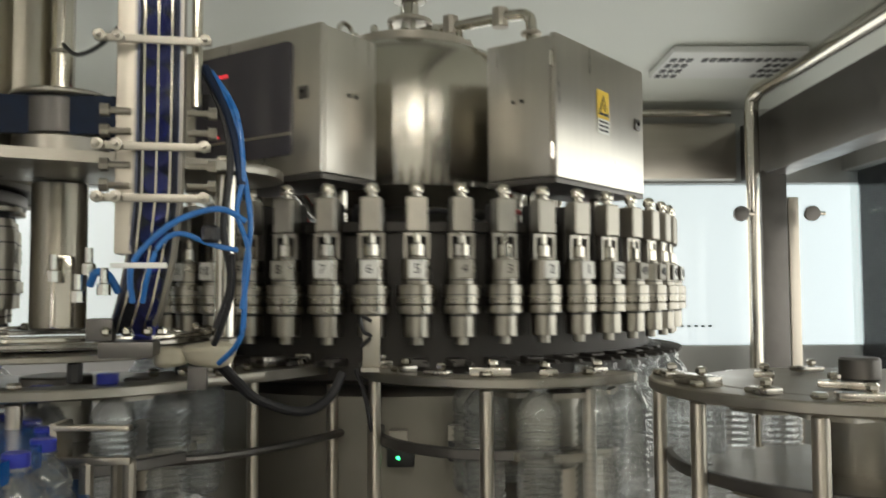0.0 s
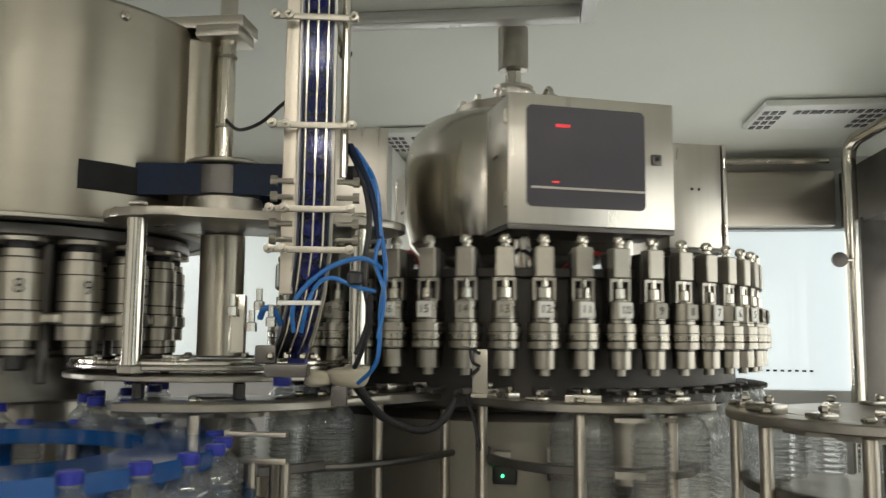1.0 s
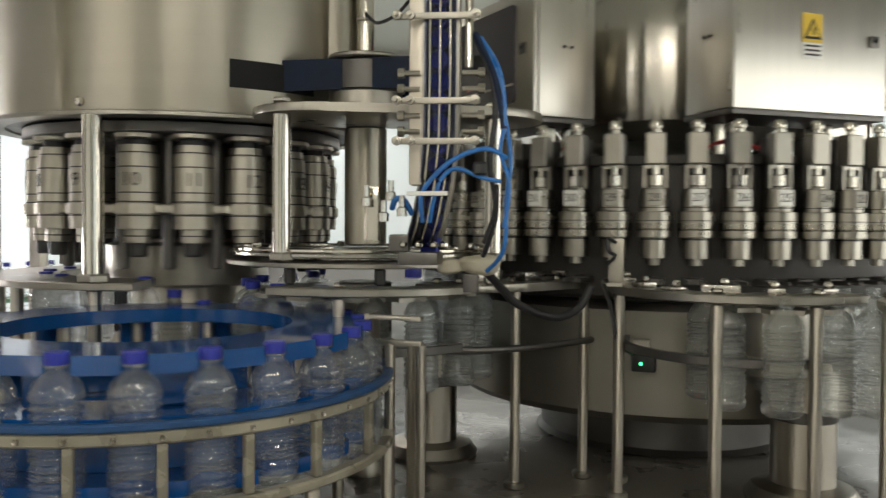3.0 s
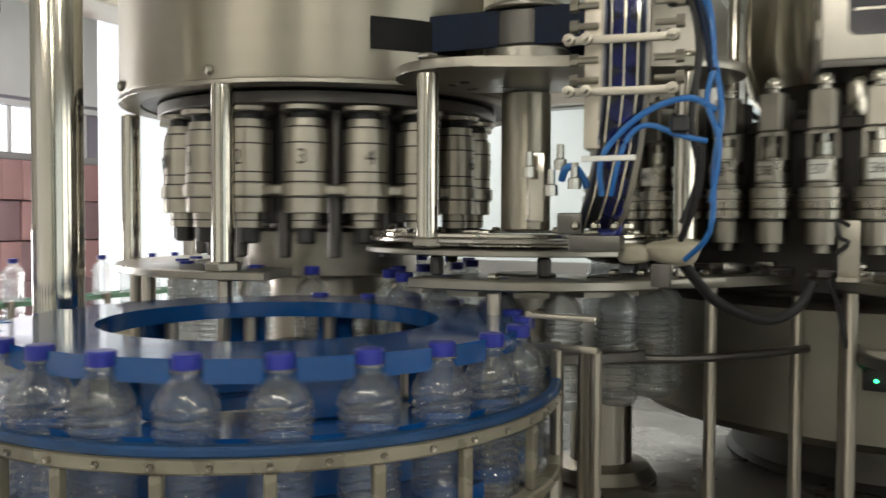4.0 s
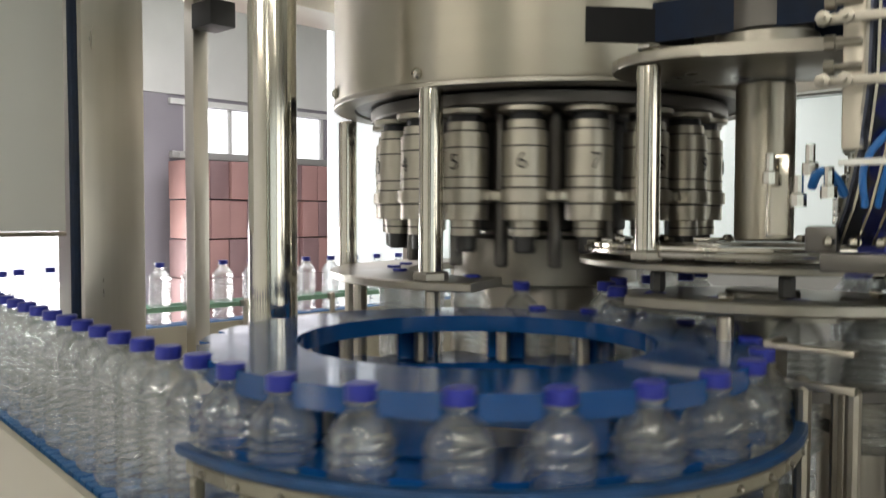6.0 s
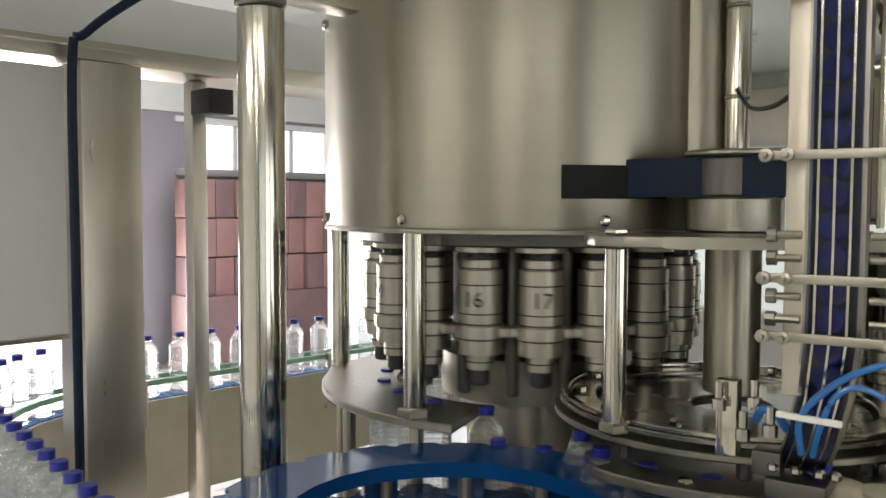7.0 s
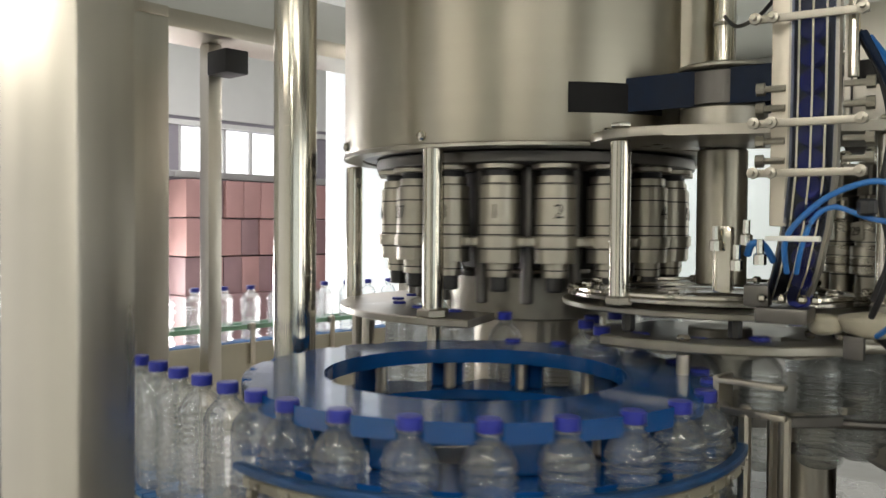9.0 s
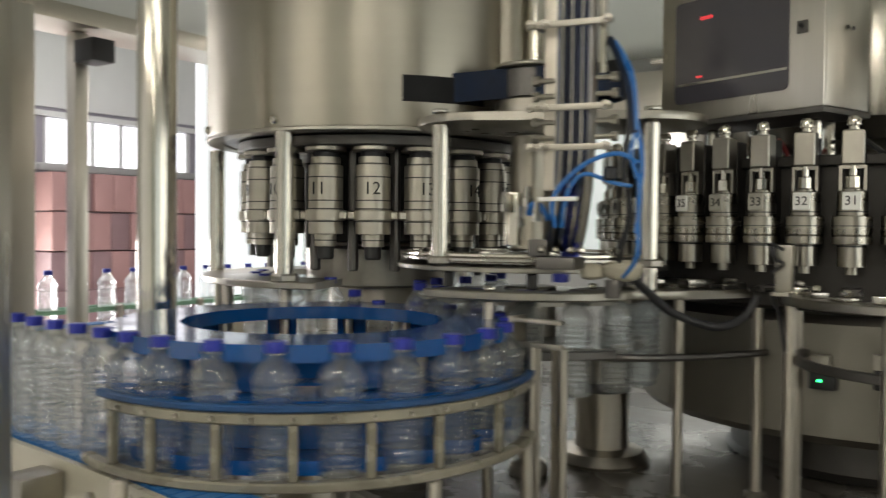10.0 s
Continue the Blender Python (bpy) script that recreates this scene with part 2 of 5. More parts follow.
def tube(points, r, n=10, bm=None, steps=6):
    """Round tube along a smooth line through the points."""
    bm = bm or bmesh.new()
    pts = [Vector(p) for p in points]
    line = []
    for i in range(len(pts) - 1):
        p0, p1, p2, p3 = pts[max(i - 1, 0)], pts[i], pts[i + 1], pts[min(i + 2, len(pts) - 1)]
        for k in range(steps):
            t = k / steps
            line.append(0.5 * (2 * p1 + (p2 - p0) * t + (2 * p0 - 5 * p1 + 4 * p2 - p3) * t * t + (3 * p1 - p0 - 3 * p2 + p3) * t ** 3))
    line.append(pts[-1])
    rings = []
    for i, p in enumerate(line):
        d = (line[min(i + 1, len(line) - 1)] - line[max(i - 1, 0)]).normalized()
        u = d.cross(Vector((0.31, 0.17, 0.93)) if abs(d.z) < 0.9 else Vector((0.9, 0.3, 0.1))).normalized()
        w = d.cross(u)
        rings.append([bm.verts.new(p + r * (u * math.cos(2 * math.pi * k / n) + w * math.sin(2 * math.pi * k / n))) for k in range(n)])
    for a, b in zip(rings, rings[1:]):
        for k in range(n):
            bm.faces.new((a[k], a[(k + 1) % n], b[(k + 1) % n], b[k]))
    bm.faces.new(rings[0])
    bm.faces.new(rings[-1])
    return bm


def meshed(name, bm, material, smooth=True):
    bmesh.ops.scale(bm, vec=(S, S, S), verts=bm.verts[:])
    bmesh.ops.recalc_face_normals(bm, faces=bm.faces[:])
    me = bpy.data.meshes.new(name)
    bm.to_mesh(me)
    bm.free()
    me.materials.append(material)
    if smooth:
        me.shade_smooth()
        me.set_sharp_from_angle(angle=radians(28))
    return me


def part(name, bm, material, parent, label="", at=(0, 0, 0), rz=0.0, rx=0.0, ry=0.0):
    me = bm if isinstance(bm, bpy.types.Mesh) else meshed(name, bm, material)
    ob = new(name, me)
    if parent is not None:
        ob.parent = parent
    ob.matrix_basis = pose(S * at[0], S * at[1], S * at[2], rx, ry, rz)
    return tagged(ob, label)


def thing(name, label, category, at=(0, 0, 0), rz=0.0, group="", kind=""):
    ob = new(name)
    ob.empty_display_size = 0.05
    ob.matrix_basis = P(*at, 0, 0, rz)
    return tagged(ob, label, category, group, kind)


def solid(name, bm, material, label, category, at=(0, 0, 0), rz=0.0, group="", kind=""):
    ob = new(name, meshed(name, bm, material))
    ob.matrix_basis = P(*at, 0, 0, rz)
    return tagged(ob, label, category, group, kind)


def writing(text, size, material, parent, m, name="marking"):
    cu = bpy.data.curves.new(name, "FONT")
    cu.body, cu.size, cu.align_x, cu.align_y = text, S * size, "CENTER", "CENTER"
    cu.extrude = 0.0004
    cu.materials.append(material)
    ob = new(name, cu)
    ob.parent = parent
    ob.matrix_basis = m
    return ob


# ---- plan ----
FX, FY = -0.10, 2.55          # filling carousel
CX, CY = -1.471, 1.926        # capping turret
WX, WY = -1.005, 1.135        # discharge wheel
TX, TY = -0.80, 1.745         # transfer star
BX, BY = 0.20, 1.70           # infeed star
RX, RY = 0.74, 1.50           # outer infeed star
FR, CR, WR, TR, BR, RR = 0.765, 0.40, 0.43, 0.30, 0.145, 0.28
NV, NH, NW = 50, 18, 24
TABLE = 0.83
RATE = 7.57                   # bottles a second
ZCAP, HB = 1.29, 0.245

# ---- structure ----
GZ = -Z0 / S
tagged(solid("ground", boxes((-14, -8, -0.06, 10, 22, 0)), FLOORM, "grey resin factory floor, slightly worn", "floor", (0, 0, GZ)), kind="structure")
tagged(solid("ceiling", boxes((-2.7, -4, 2.56, 4, 6.2, 2.64)), PAINT, "grey-green painted metal panel ceiling", "ceiling"), kind="structure")


def back_wall():
    w = tagged(solid("wall_north", boxes((-4.2, 4.8, GZ, 4.0, 4.9, 1.2), (-4.2, 4.8, 2.13, 4.0, 4.9, 2.56)), GREYP, "grey steel enclosure wall with a long window band", "wall"), kind="structure")
    part("window_pane", boxes((-4.2, 4.84, 1.2, 4.0, 4.85, 2.13)), GLASS, w).visible_shadow = False
    part("beam", bevel(boxes((-2.7, 4.7, 2.14, 1.66, 4.797, 2.46)), 0.01), STEEL_H, w, "brushed steel beam over the window")
    part("mullion", boxes((-0.9, 4.76, 1.2, -0.82, 4.797, 2.13)), STEEL, w)
    dash = meshed("dash", boxes((-0.01, -0.003, -0.006, 0.01, 0.003, 0.006)), INK, False)
    for i in range(44):
        part("dash", dash, None, w, at=(-0.2 + i * 0.04, 4.793, 1.312))
    area("window_light", P(0.2, 4.66, 1.66, -90, 0, 0), 3.6, 0.85, 9, (1.0, 0.96, 0.87))
    tagged(solid("backdrop", boxes((-1.0, 5.9, GZ, 4.6, 5.95, 2.6)), DAY, "bright white daylight outside the window", "backdrop"), kind="structure")
    tagged(solid("backdrop", boxes((-4.4, 5.9, GZ, -1.004, 5.95, 2.6)), DIMDAY, "white sheet of weaker glow outside the window", "backdrop"), kind="structure")


def right_wall():
    w = tagged(solid("wall_east", boxes((2.3, -4, GZ, 2.4, 4.8, 0.95), (2.3, -4, 2.2, 2.4, 4.8, 2.56)), GREYP, "grey steel enclosure wall with window openings", "wall"), kind="structure")
    part("window_pane", boxes((2.34, -4, 0.95, 2.35, 4.8, 2.2)), GLASS, w).visible_shadow = False
    part("beam", bevel(boxes((1.68, 1.0, 2.12, 1.82, 4.7, 2.44)), 0.01), DARKSTEEL, w, "dark steel beam along the window")
    tagged(solid("backdrop", boxes((3.3, -4, GZ, 3.35, 5.6, 2.6)), DAY, "bright white daylight outside the window", "backdrop"), kind="structure")
    area("window_light", P(2.24, 2.2, 1.55, 90, 0, 90), 4.0, 1.1, 20, (1.0, 0.96, 0.87))
    p = thing("frame_post", "square steel enclosure post, its lit face a paler strip", "post")
    # Shaded front face in dark steel, lit face as a paler strip.
    part("column", bevel(boxes((1.665, 4.36, GZ, 1.80, 4.5, 2.14)), 0.008), DARKSTEEL, p)
    part("lit_face_strip", bevel(boxes((1.803, 4.36, GZ, 1.86, 4.42, 2.0)), 0.006), STEEL, p)
    q = thing("pipe", "polished steel cleaning pipe with a bend below the beam", "pipe")
    part("pipe_run", tube([(1.60, 4.3, GZ), (1.60, 4.3, 1.2), (1.60, 4.3, 2.2), (1.60, 4.3, 2.44), (1.61, 4.26, 2.52), (1.63, 4.1, 2.54), (1.63, 3.6, 2.53), (1.63, 1.0, 2.5)], 0.036, 16, steps=8), CHROME, q)
    part("pipe_run", tube([(1.6, 4.62, 2.5), (0.4, 4.62, 2.5), (-1.6, 4.62, 2.5)], 0.022, 12), CHROME, q)
    for x, z in ((1.54, 1.9), (1.9, 1.9)):
        k = part("clamp", lathe([(0, 0), (0.036, 0), (0.04, 0.01), (0.04, 0.03), (0, 0.035)], 14), DARKSTEEL, q, at=(x - 0.03, 4.25, z), rx=90)
        part("clamp_bar", tube([(0, 0, 0.01), (0.07, 0, 0.01)], 0.012, 8), CHROME, k)


def south_side():
    # Unseen wall behind the camera, added for bounce light and reflections.
    tagged(solid("wall_south", boxes((-10.0, -4.1, GZ, 4.0, -4.0, 4.2)), PANELW, "plain pale unseen wall that closes the room and bounces light", "wall"), kind="structure")


def back_unit():
    u = thing("air_unit", "pale wall-mounted air unit on the back wall", "air unit", (-0.98, 4.3, 0))
    part("case", bevel(boxes((-0.19, -0.12, 1.93, 0.16, 0.4, 2.53)), 0.012), PANELW, u)
    part("front_sheet", bevel(boxes((-0.17, -0.127, 1.96, 0.14, -0.121, 2.50)), 0.003), PANELW, u)
    c = thing("sagging_wire", "thin black wire sagging from the lift rod", "wire")
    part("wire", tube([(-0.83, 1.81, 2.05), (-0.76, 1.72, 2.0), (-0.66, 1.6, 1.985), (-0.56, 1.48, 2.0), (-0.47, 1.36, 1.99)], 0.0045, 8), BLACK, c)


south_side()
back_unit()


def vent(x, y, w, d):
    v = thing("ceiling_vent", "white ceiling air vent panel with slotted grilles", "vent", (x, y, 2.555), group="ceiling vents")
    part("panel", bevel(boxes((-w, -d, -0.03, w, d, 0)), 0.008), PANELW, v)
    slit = meshed("grille_slot", boxes((0, 0, -0.034, 0.024, 0.05, -0.031)), RUBBER, False)
    for cx in (-0.78 * w, -0.3 * w, 0.05 * w, 0.4 * w, 0.78 * w):
        for i in range(3):
            for j in range(4):
                if abs(cx) > 0.6 * w or j == 0:
                    part("grille_slot", slit, None, v, at=(cx - 0.048 + i * 0.036, -d * 0.6 + j * 0.09, 0))


def left_side():
    # posts, hanging panel and beams of the enclosure beside the outfeed
    p = thing("corner_post", "wide brushed steel enclosure post", "post")
    part("column", bevel(boxes((-2.60, 1.10, GZ, -2.42, 1.28, 2.215)), 0.008), CABSTEEL, p)
    q = thing("enclosure_post", "slender square steel post with a black connector", "post")
    part("column", bevel(boxes((-2.91, 1.675, GZ, -2.845, 1.735, 2.26)), 0.006), CABSTEEL, q)
    part("connector", bevel(boxes((-2.83, 1.66, 2.13, -2.70, 1.76, 2.22)), 0.006), BLACK, q, "black connector block")
    b = thing("hanging_panel", "grey steel guard panel hung between posts", "panel")
    part("sheet", bevel(boxes((-2.54, 0.15, 1.43, -2.51, 1.09, 2.2)), 0.006), PANELW, b)
    part("edge", bevel(boxes((-2.545, 0.15, 1.415, -2.505, 1.09, 1.428)), 0.005), STEEL, b)
    t = thing("header_beam", "brushed steel beam across the enclosure posts", "beam")
    part("beam", bevel(boxes((-2.98, -1.2, 2.262, -2.72, 4.7, 2.33)), 0.008), STEEL_H, t)
    part("beam", bevel(boxes((-2.60, -0.4, 2.218, -2.44, 1.29, 2.255)), 0.006), STEEL_H, t)
    part("beam", bevel(boxes((-2.74, 1.24, 2.225, -2.48, 1.30, 2.26)), 0.006), STEEL_H, t)
    part("sheet", boxes((-2.96, -1.2, 2.332, -2.93, 4.7, 2.555)), PANELW, t, "pale steel sheet above the beam")
    e = thing("window_panel", "bright white window panel of the enclosure", "window")
    part("frame", bevel(boxes((-3.02, 2.86, GZ, -2.96, 2.92, 2.262)), 0.005), STEEL, e)
    part("frame", bevel(boxes((-3.02, 4.66, GZ, -2.96, 4.70, 2.262)), 0.005), STEEL, e)
    part("pane", boxes((-2.995, 2.921, 0.9, -2.985, 4.659, 2.26)), GLASS, e).visible_shadow = False
    # Glowing sheet put in for the brightly lit white wall panel.
    tagged(solid("backdrop", boxes((-3.9, 3.1, GZ, -3.85, 5.9, 2.6)), DAY, "glowing white sheet behind the enclosure panel", "backdrop"), kind="structure")
    h = thing("air_hose", "dark blue air hose running up the post", "hose")
    part("hose", tube([(-2.40, 1.07, 0.9), (-2.40, 1.07, 1.6), (-2.40, 1.07, 2.2), (-2.38, 1.10, 2.28), (-2.25, 1.2, 2.38), (-2.0, 1.35, 2.5), (-1.9, 1.4, 2.555)], 0.013, 10), BELTBLUE, h)


def far_hall():
    W = -9.9
    w = tagged(solid("wall_west", boxes((W - 0.1, -4, GZ, W, 1.4, 2.27), (W - 0.1, 4.65, GZ, W, 12, 2.27), (W - 0.1, 1.4, 1.40, W, 4.65, 2.27), (W - 0.1, -4, 2.27, W, 5.5, 2.86), (W - 0.1, 7.75, 2.27, W, 12, 2.86), (W - 0.1, -4, 2.86, W, 12, 4.2)), PURPLE, "lilac-grey hall wall with a bright strip window", "wall"), kind="structure")
    for y in (5.53, 6.2, 6.62, 7.1, 7.72):
        part("mullion", boxes((W - 0.07, y - 0.025, 2.27, W - 0.03, y + 0.025, 2.86)), PANELW, w)
    part("sill", bevel(boxes((W, 5.3, 2.18, W + 0.1, 7.95, 2.27)), 0.006), GREYP, w)
    part("lintel", bevel(boxes((W, 5.3, 2.86, W + 0.06, 7.95, 2.93)), 0.006), PANELW, w)
    part("upper_band", boxes((W, -4, 2.98, W + 0.03, 12, 4.2)), PANELW, w, "paler upper wall cladding")
    # Glowing sheet added for the bright white background low behind the bottles.
    tagged(solid("backdrop", boxes((W - 0.9, 0.4, GZ, W - 0.85, 5.2, 1.6)), HALLDAY, "glowing white sheet behind the hall wall opening", "backdrop"), kind="structure")
    tagged(solid("backdrop", boxes((W - 0.9, 4.4, 1.62, W - 0.85, 9.2, 3.6)), HALLDAY, "bright daylight outside the hall window", "backdrop"), kind="structure")
    # Added lamp that washes the hall floor and backlights the bottles.
    area("floor_wash", P(W + 0.3, 3.0, 0.6, -90, 0, 90), 3.0, 1.4, 230, (1.0, 0.98, 0.96))
    tagged(solid("ceiling", boxes((-10.8, -4, 4.2, -2.7, 12, 4.3)), PANELW, "pale hall ceiling", "ceiling"), kind="structure")
    # Unseen broad lamp with no fixture, added to brighten the hall.
    area("hall_fill", P(-5.2, 3.4, 4.1, 0, 0, 0), 2.6, 8.0, 250, (1.0, 0.93, 1.0))
    rng = random.Random(4)
    for k, z0 in enumerate((0.72, 1.19, 1.66)):
        for y in (5.35, 5.87, 6.39, 6.91, 7.43):
            st = thing("carton_stack", "dull red wrapped carton stack by the hall wall", "cartons", (-9.25 + rng.uniform(-0.04, 0.04), y, z0), rng.uniform(-1.5, 1.5), group="carton stacks")
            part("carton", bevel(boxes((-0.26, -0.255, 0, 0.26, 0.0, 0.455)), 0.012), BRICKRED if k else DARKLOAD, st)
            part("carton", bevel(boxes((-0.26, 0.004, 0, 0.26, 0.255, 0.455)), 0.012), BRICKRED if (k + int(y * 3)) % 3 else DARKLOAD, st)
    k = thing("wrapped_pallet", "dark brown wrapped pallet load under the cartons", "pallet", (-9.25, 6.4, GZ))
    part("load", bevel(boxes((-0.32, -1.35, 0.1, 0.32, 1.35, 0.718 - GZ)), 0.03), DARKLOAD, k)
    part("pallet", boxes((-0.34, -1.38, 0, 0.34, 1.38, 0.098)), BRICKRED, k)


def door_posts():
    for (x, y, rz) in ((NLX, NLY, 28), (NRX, NRY, 0)):
        p = thing("door_post", "brushed steel machine door post with a rubber seal", "post", (x, y, 0), rz, group="door posts")
        part("column", bevel(boxes((-0.045, -0.045, GZ, 0.045, 0.045, 2.5)), 0.006), CABSTEEL, p)
        part("seal", boxes((-0.056, -0.02, GZ, -0.047, 0.02, 2.5)), RUBBER, p)
        if rz:
            part("door_pane", boxes((-0.26, -0.004, GZ + 0.2, -0.057, 0.004, 2.45)), HAZED, p, "door glass with its pale reflection as haze").visible_shadow = False
            part("door_stile", bevel(boxes((-0.33, -0.03, GZ, -0.262, 0.03, 2.5)), 0.005), STEEL, p)


NLX, NLY, NRX, NRY = -0.80, 0.285, 0.46, 0.54
back_wall()
right_wall()
for vx, vy, vw in ((1.28, 3.75, 0.29), (-0.55, 4.1, 0.29), (0.35, 4.25, 0.29)):
    vent(vx, vy, vw, 0.22)
left_side()
far_hall()
door_posts()
tr = thing("ceiling_trim", "grey steel cable tray under the ceiling", "tray")
part("tray", bevel(boxes((-0.8, 2.36, 2.515, 0.12, 2.43, 2.558)), 0.006), GREYP, tr)
part("tray", bevel(boxes((0.124, 1.3, 2.515, 0.17, 2.43, 2.558)), 0.006), GREYP, tr)


def tube_lamp(x, y, rz, watts):
    lt = thing("tube_lamp", "glowing white tube lamp under the ceiling", "lamp", (x, y, 2.54), rz, group="ceiling lamps")
    part("housing", bevel(boxes((-0.62, -0.05, -0.02, 0.62, 0.05, 0.015)), 0.005), PANELW, lt)
    part("tube", lathe([(0, -0.58), (0.014, -0.58), (0.014, 0.58), (0, 0.58)], 12), LAMPGLOW, lt, at=(0, 0, -0.04), ry=90)
    area("lamp_light", P(x, y, 2.44, 0, 0, rz), 1.2, 0.06, watts, (1.0, 0.92, 0.8))


# Lamp places are assumed; the last two, unseen behind the camera, brighten the fronts.
for lx, ly, lr, lw_ in ((-0.35, -0.25, 20, 6), (0.6, 0.2, 0, 6), (-2.0, 3.2, 60, 5), (-1.6, -1.4, 0, 25), (0.6, -1.8, 0, 25)):
    tube_lamp(lx, ly, lr, lw_)

# machine table
def machine_table():
    t = thing("machine_table", "wet stainless machine table with welded rim", "machine table")
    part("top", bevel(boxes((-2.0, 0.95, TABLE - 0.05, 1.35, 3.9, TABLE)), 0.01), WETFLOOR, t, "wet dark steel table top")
    part("skirt", boxes((-1.95, 1.0, GZ, 1.3, 3.85, TABLE - 0.052)), STEEL, t)


machine_table()


# ---- filling carousel ----
def cabinet(parent, ang, windowed):
    w, h, d = 0.232, 0.171, 0.092
    a = radians(ang)
    r = 0.547
    c = part("control_cabinet", bevel(boxes((-w, -d, -h, w, d, h)), 0.006), CABSTEEL, parent, "brushed steel control cabinet", (r * math.cos(a), r * math.sin(a), 1.948), ang + 90)
    part("gasket", boxes((-w + 0.004, -d - 0.003, -h + 0.004, w - 0.004, -d - 0.0005, h - 0.004)), RUBBER, c)
    part("door", bevel(boxes((-w - 0.004, -d - 0.019, -h - 0.002, w + 0.004, -d - 0.0035, h + 0.002)), 0.005), CABSTEEL, c)
    part("drip_edge", bevel(boxes((-w - 0.004, -d - 0.017, -h - 0.016, w + 0.004, d, -h - 0.001)), 0.003), DARKSTEEL, c)
    for z in (-0.11, 0.11):
        part("hinge", rod(-w - 0.006, -d - 0.008, z - 0.022, z + 0.022, 0.005, 8), CHROME, c)
    for sx in (-0.15, 0.15):
        part("leg", rod(sx, 0, -h - 0.115, -h - 0.016, 0.015, 10), CHROME, c)
        part("leg", rod(sx, 0.06, -h - 0.115, -h - 0.016, 0.015, 10), CHROME, c)
    f = -d - 0.0195
    if windowed:
        bm = bmesh.new()
        box(bm, -0.187, f - 0.0045, -0.126, 0.148, f, 0.142)
        bmesh.ops.bevel(bm, geom=[e for e in bm.edges if abs(e.verts[0].co.y - e.verts[1].co.y) > 0.002], offset=0.016, segments=5, affect="EDGES", profile=0.5)
        part("window", bm, SCREEN, c, "dark acrylic window with rounded corners")
        for k in range(5):
            part("red_digit", boxes((-0.105 + k * 0.008, f - 0.0062, 0.086, -0.1005 + k * 0.008, f - 0.005, 0.094)), REDLED, c, "small red lit display digit")
        part("status_light", boxes((-0.115, f - 0.0062, -0.062, -0.098, f - 0.005, -0.058)), REDLED, c, "tiny red status light")
        # Pale strip laid on the pane for the shelf line reflected there.
        part("shelf_line", bevel(boxes((-0.176, f - 0.0065, -0.079, 0.146, f - 0.005, -0.073)), 0.0005, 1), CABSTEEL, c)
        lx = 0.183
    else:
        def triangle(k, depth):
            bm = bmesh.new()
            v = [bm.verts.new((x * k, 0, z * k)) for x, z in ((-0.028, -0.022), (0.028, -0.022), (0, 0.03))]
            g = bm.faces.new(v)
            e = bmesh.ops.extrude_face_region(bm, geom=[g])
            bmesh.ops.translate(bm, vec=(0, depth, 0), verts=[q for q in e["geom"] if isinstance(q, bmesh.types.BMVert)])
            return bm
        part("warning_plate", boxes((-0.031, f - 0.002, -0.010, 0.031, f - 0.0005, 0.062)), YELLOW, c, "yellow warning plate with a black-edged triangle", at=(-0.005, 0, 0.01))
        part("warning_triangle", triangle(1.0, -0.001), INK, c, at=(-0.005, f - 0.0024, 0.03))
        part("triangle_fill", triangle(0.66, -0.001), YELLOW, c, at=(-0.005, f - 0.0038, 0.029))
        part("warning_bolt", boxes((-0.0025, f - 0.0062, -0.006, 0.0025, f - 0.005, 0.012)), INK, c, at=(-0.005, 0, 0.025))
        part("notice", boxes((-0.031, f - 0.002, -0.050, 0.031, f - 0.0005, -0.011)), WHITE, c, at=(-0.005, 0, 0.01))
        for k in range(3):
            part("notice_bar", boxes((-0.024, f - 0.0035, -0.043 + k * 0.011, 0.024, f - 0.0024, -0.0385 + k * 0.011)), INK, c, at=(-0.005, 0, 0.01))
        lx = 0.19
    lk = part("latch", bevel(boxes((lx - 0.014, f - 0.006, 0.0, lx + 0.014, f - 0.0005, 0.03)), 0.003), DARKSTEEL, c)
    part("keyhole", rod(0, 0, 0, 0.004, 0.005, 8), INK, lk, at=(lx, f - 0.006, 0.017), rx=90)
    for k in (-1, 1):
        part("screw", rod(0, 0, 0, 0.006, 0.005, 8), DARKSTEEL, c, at=(w + 0.0005, 0.012 * k, 0.02), ry=90)
        part("screw", rod(0, 0, 0, 0.006, 0.005, 8), DARKSTEEL, c, at=(-w - 0.0065, 0.012 * k, 0.02), ry=90)


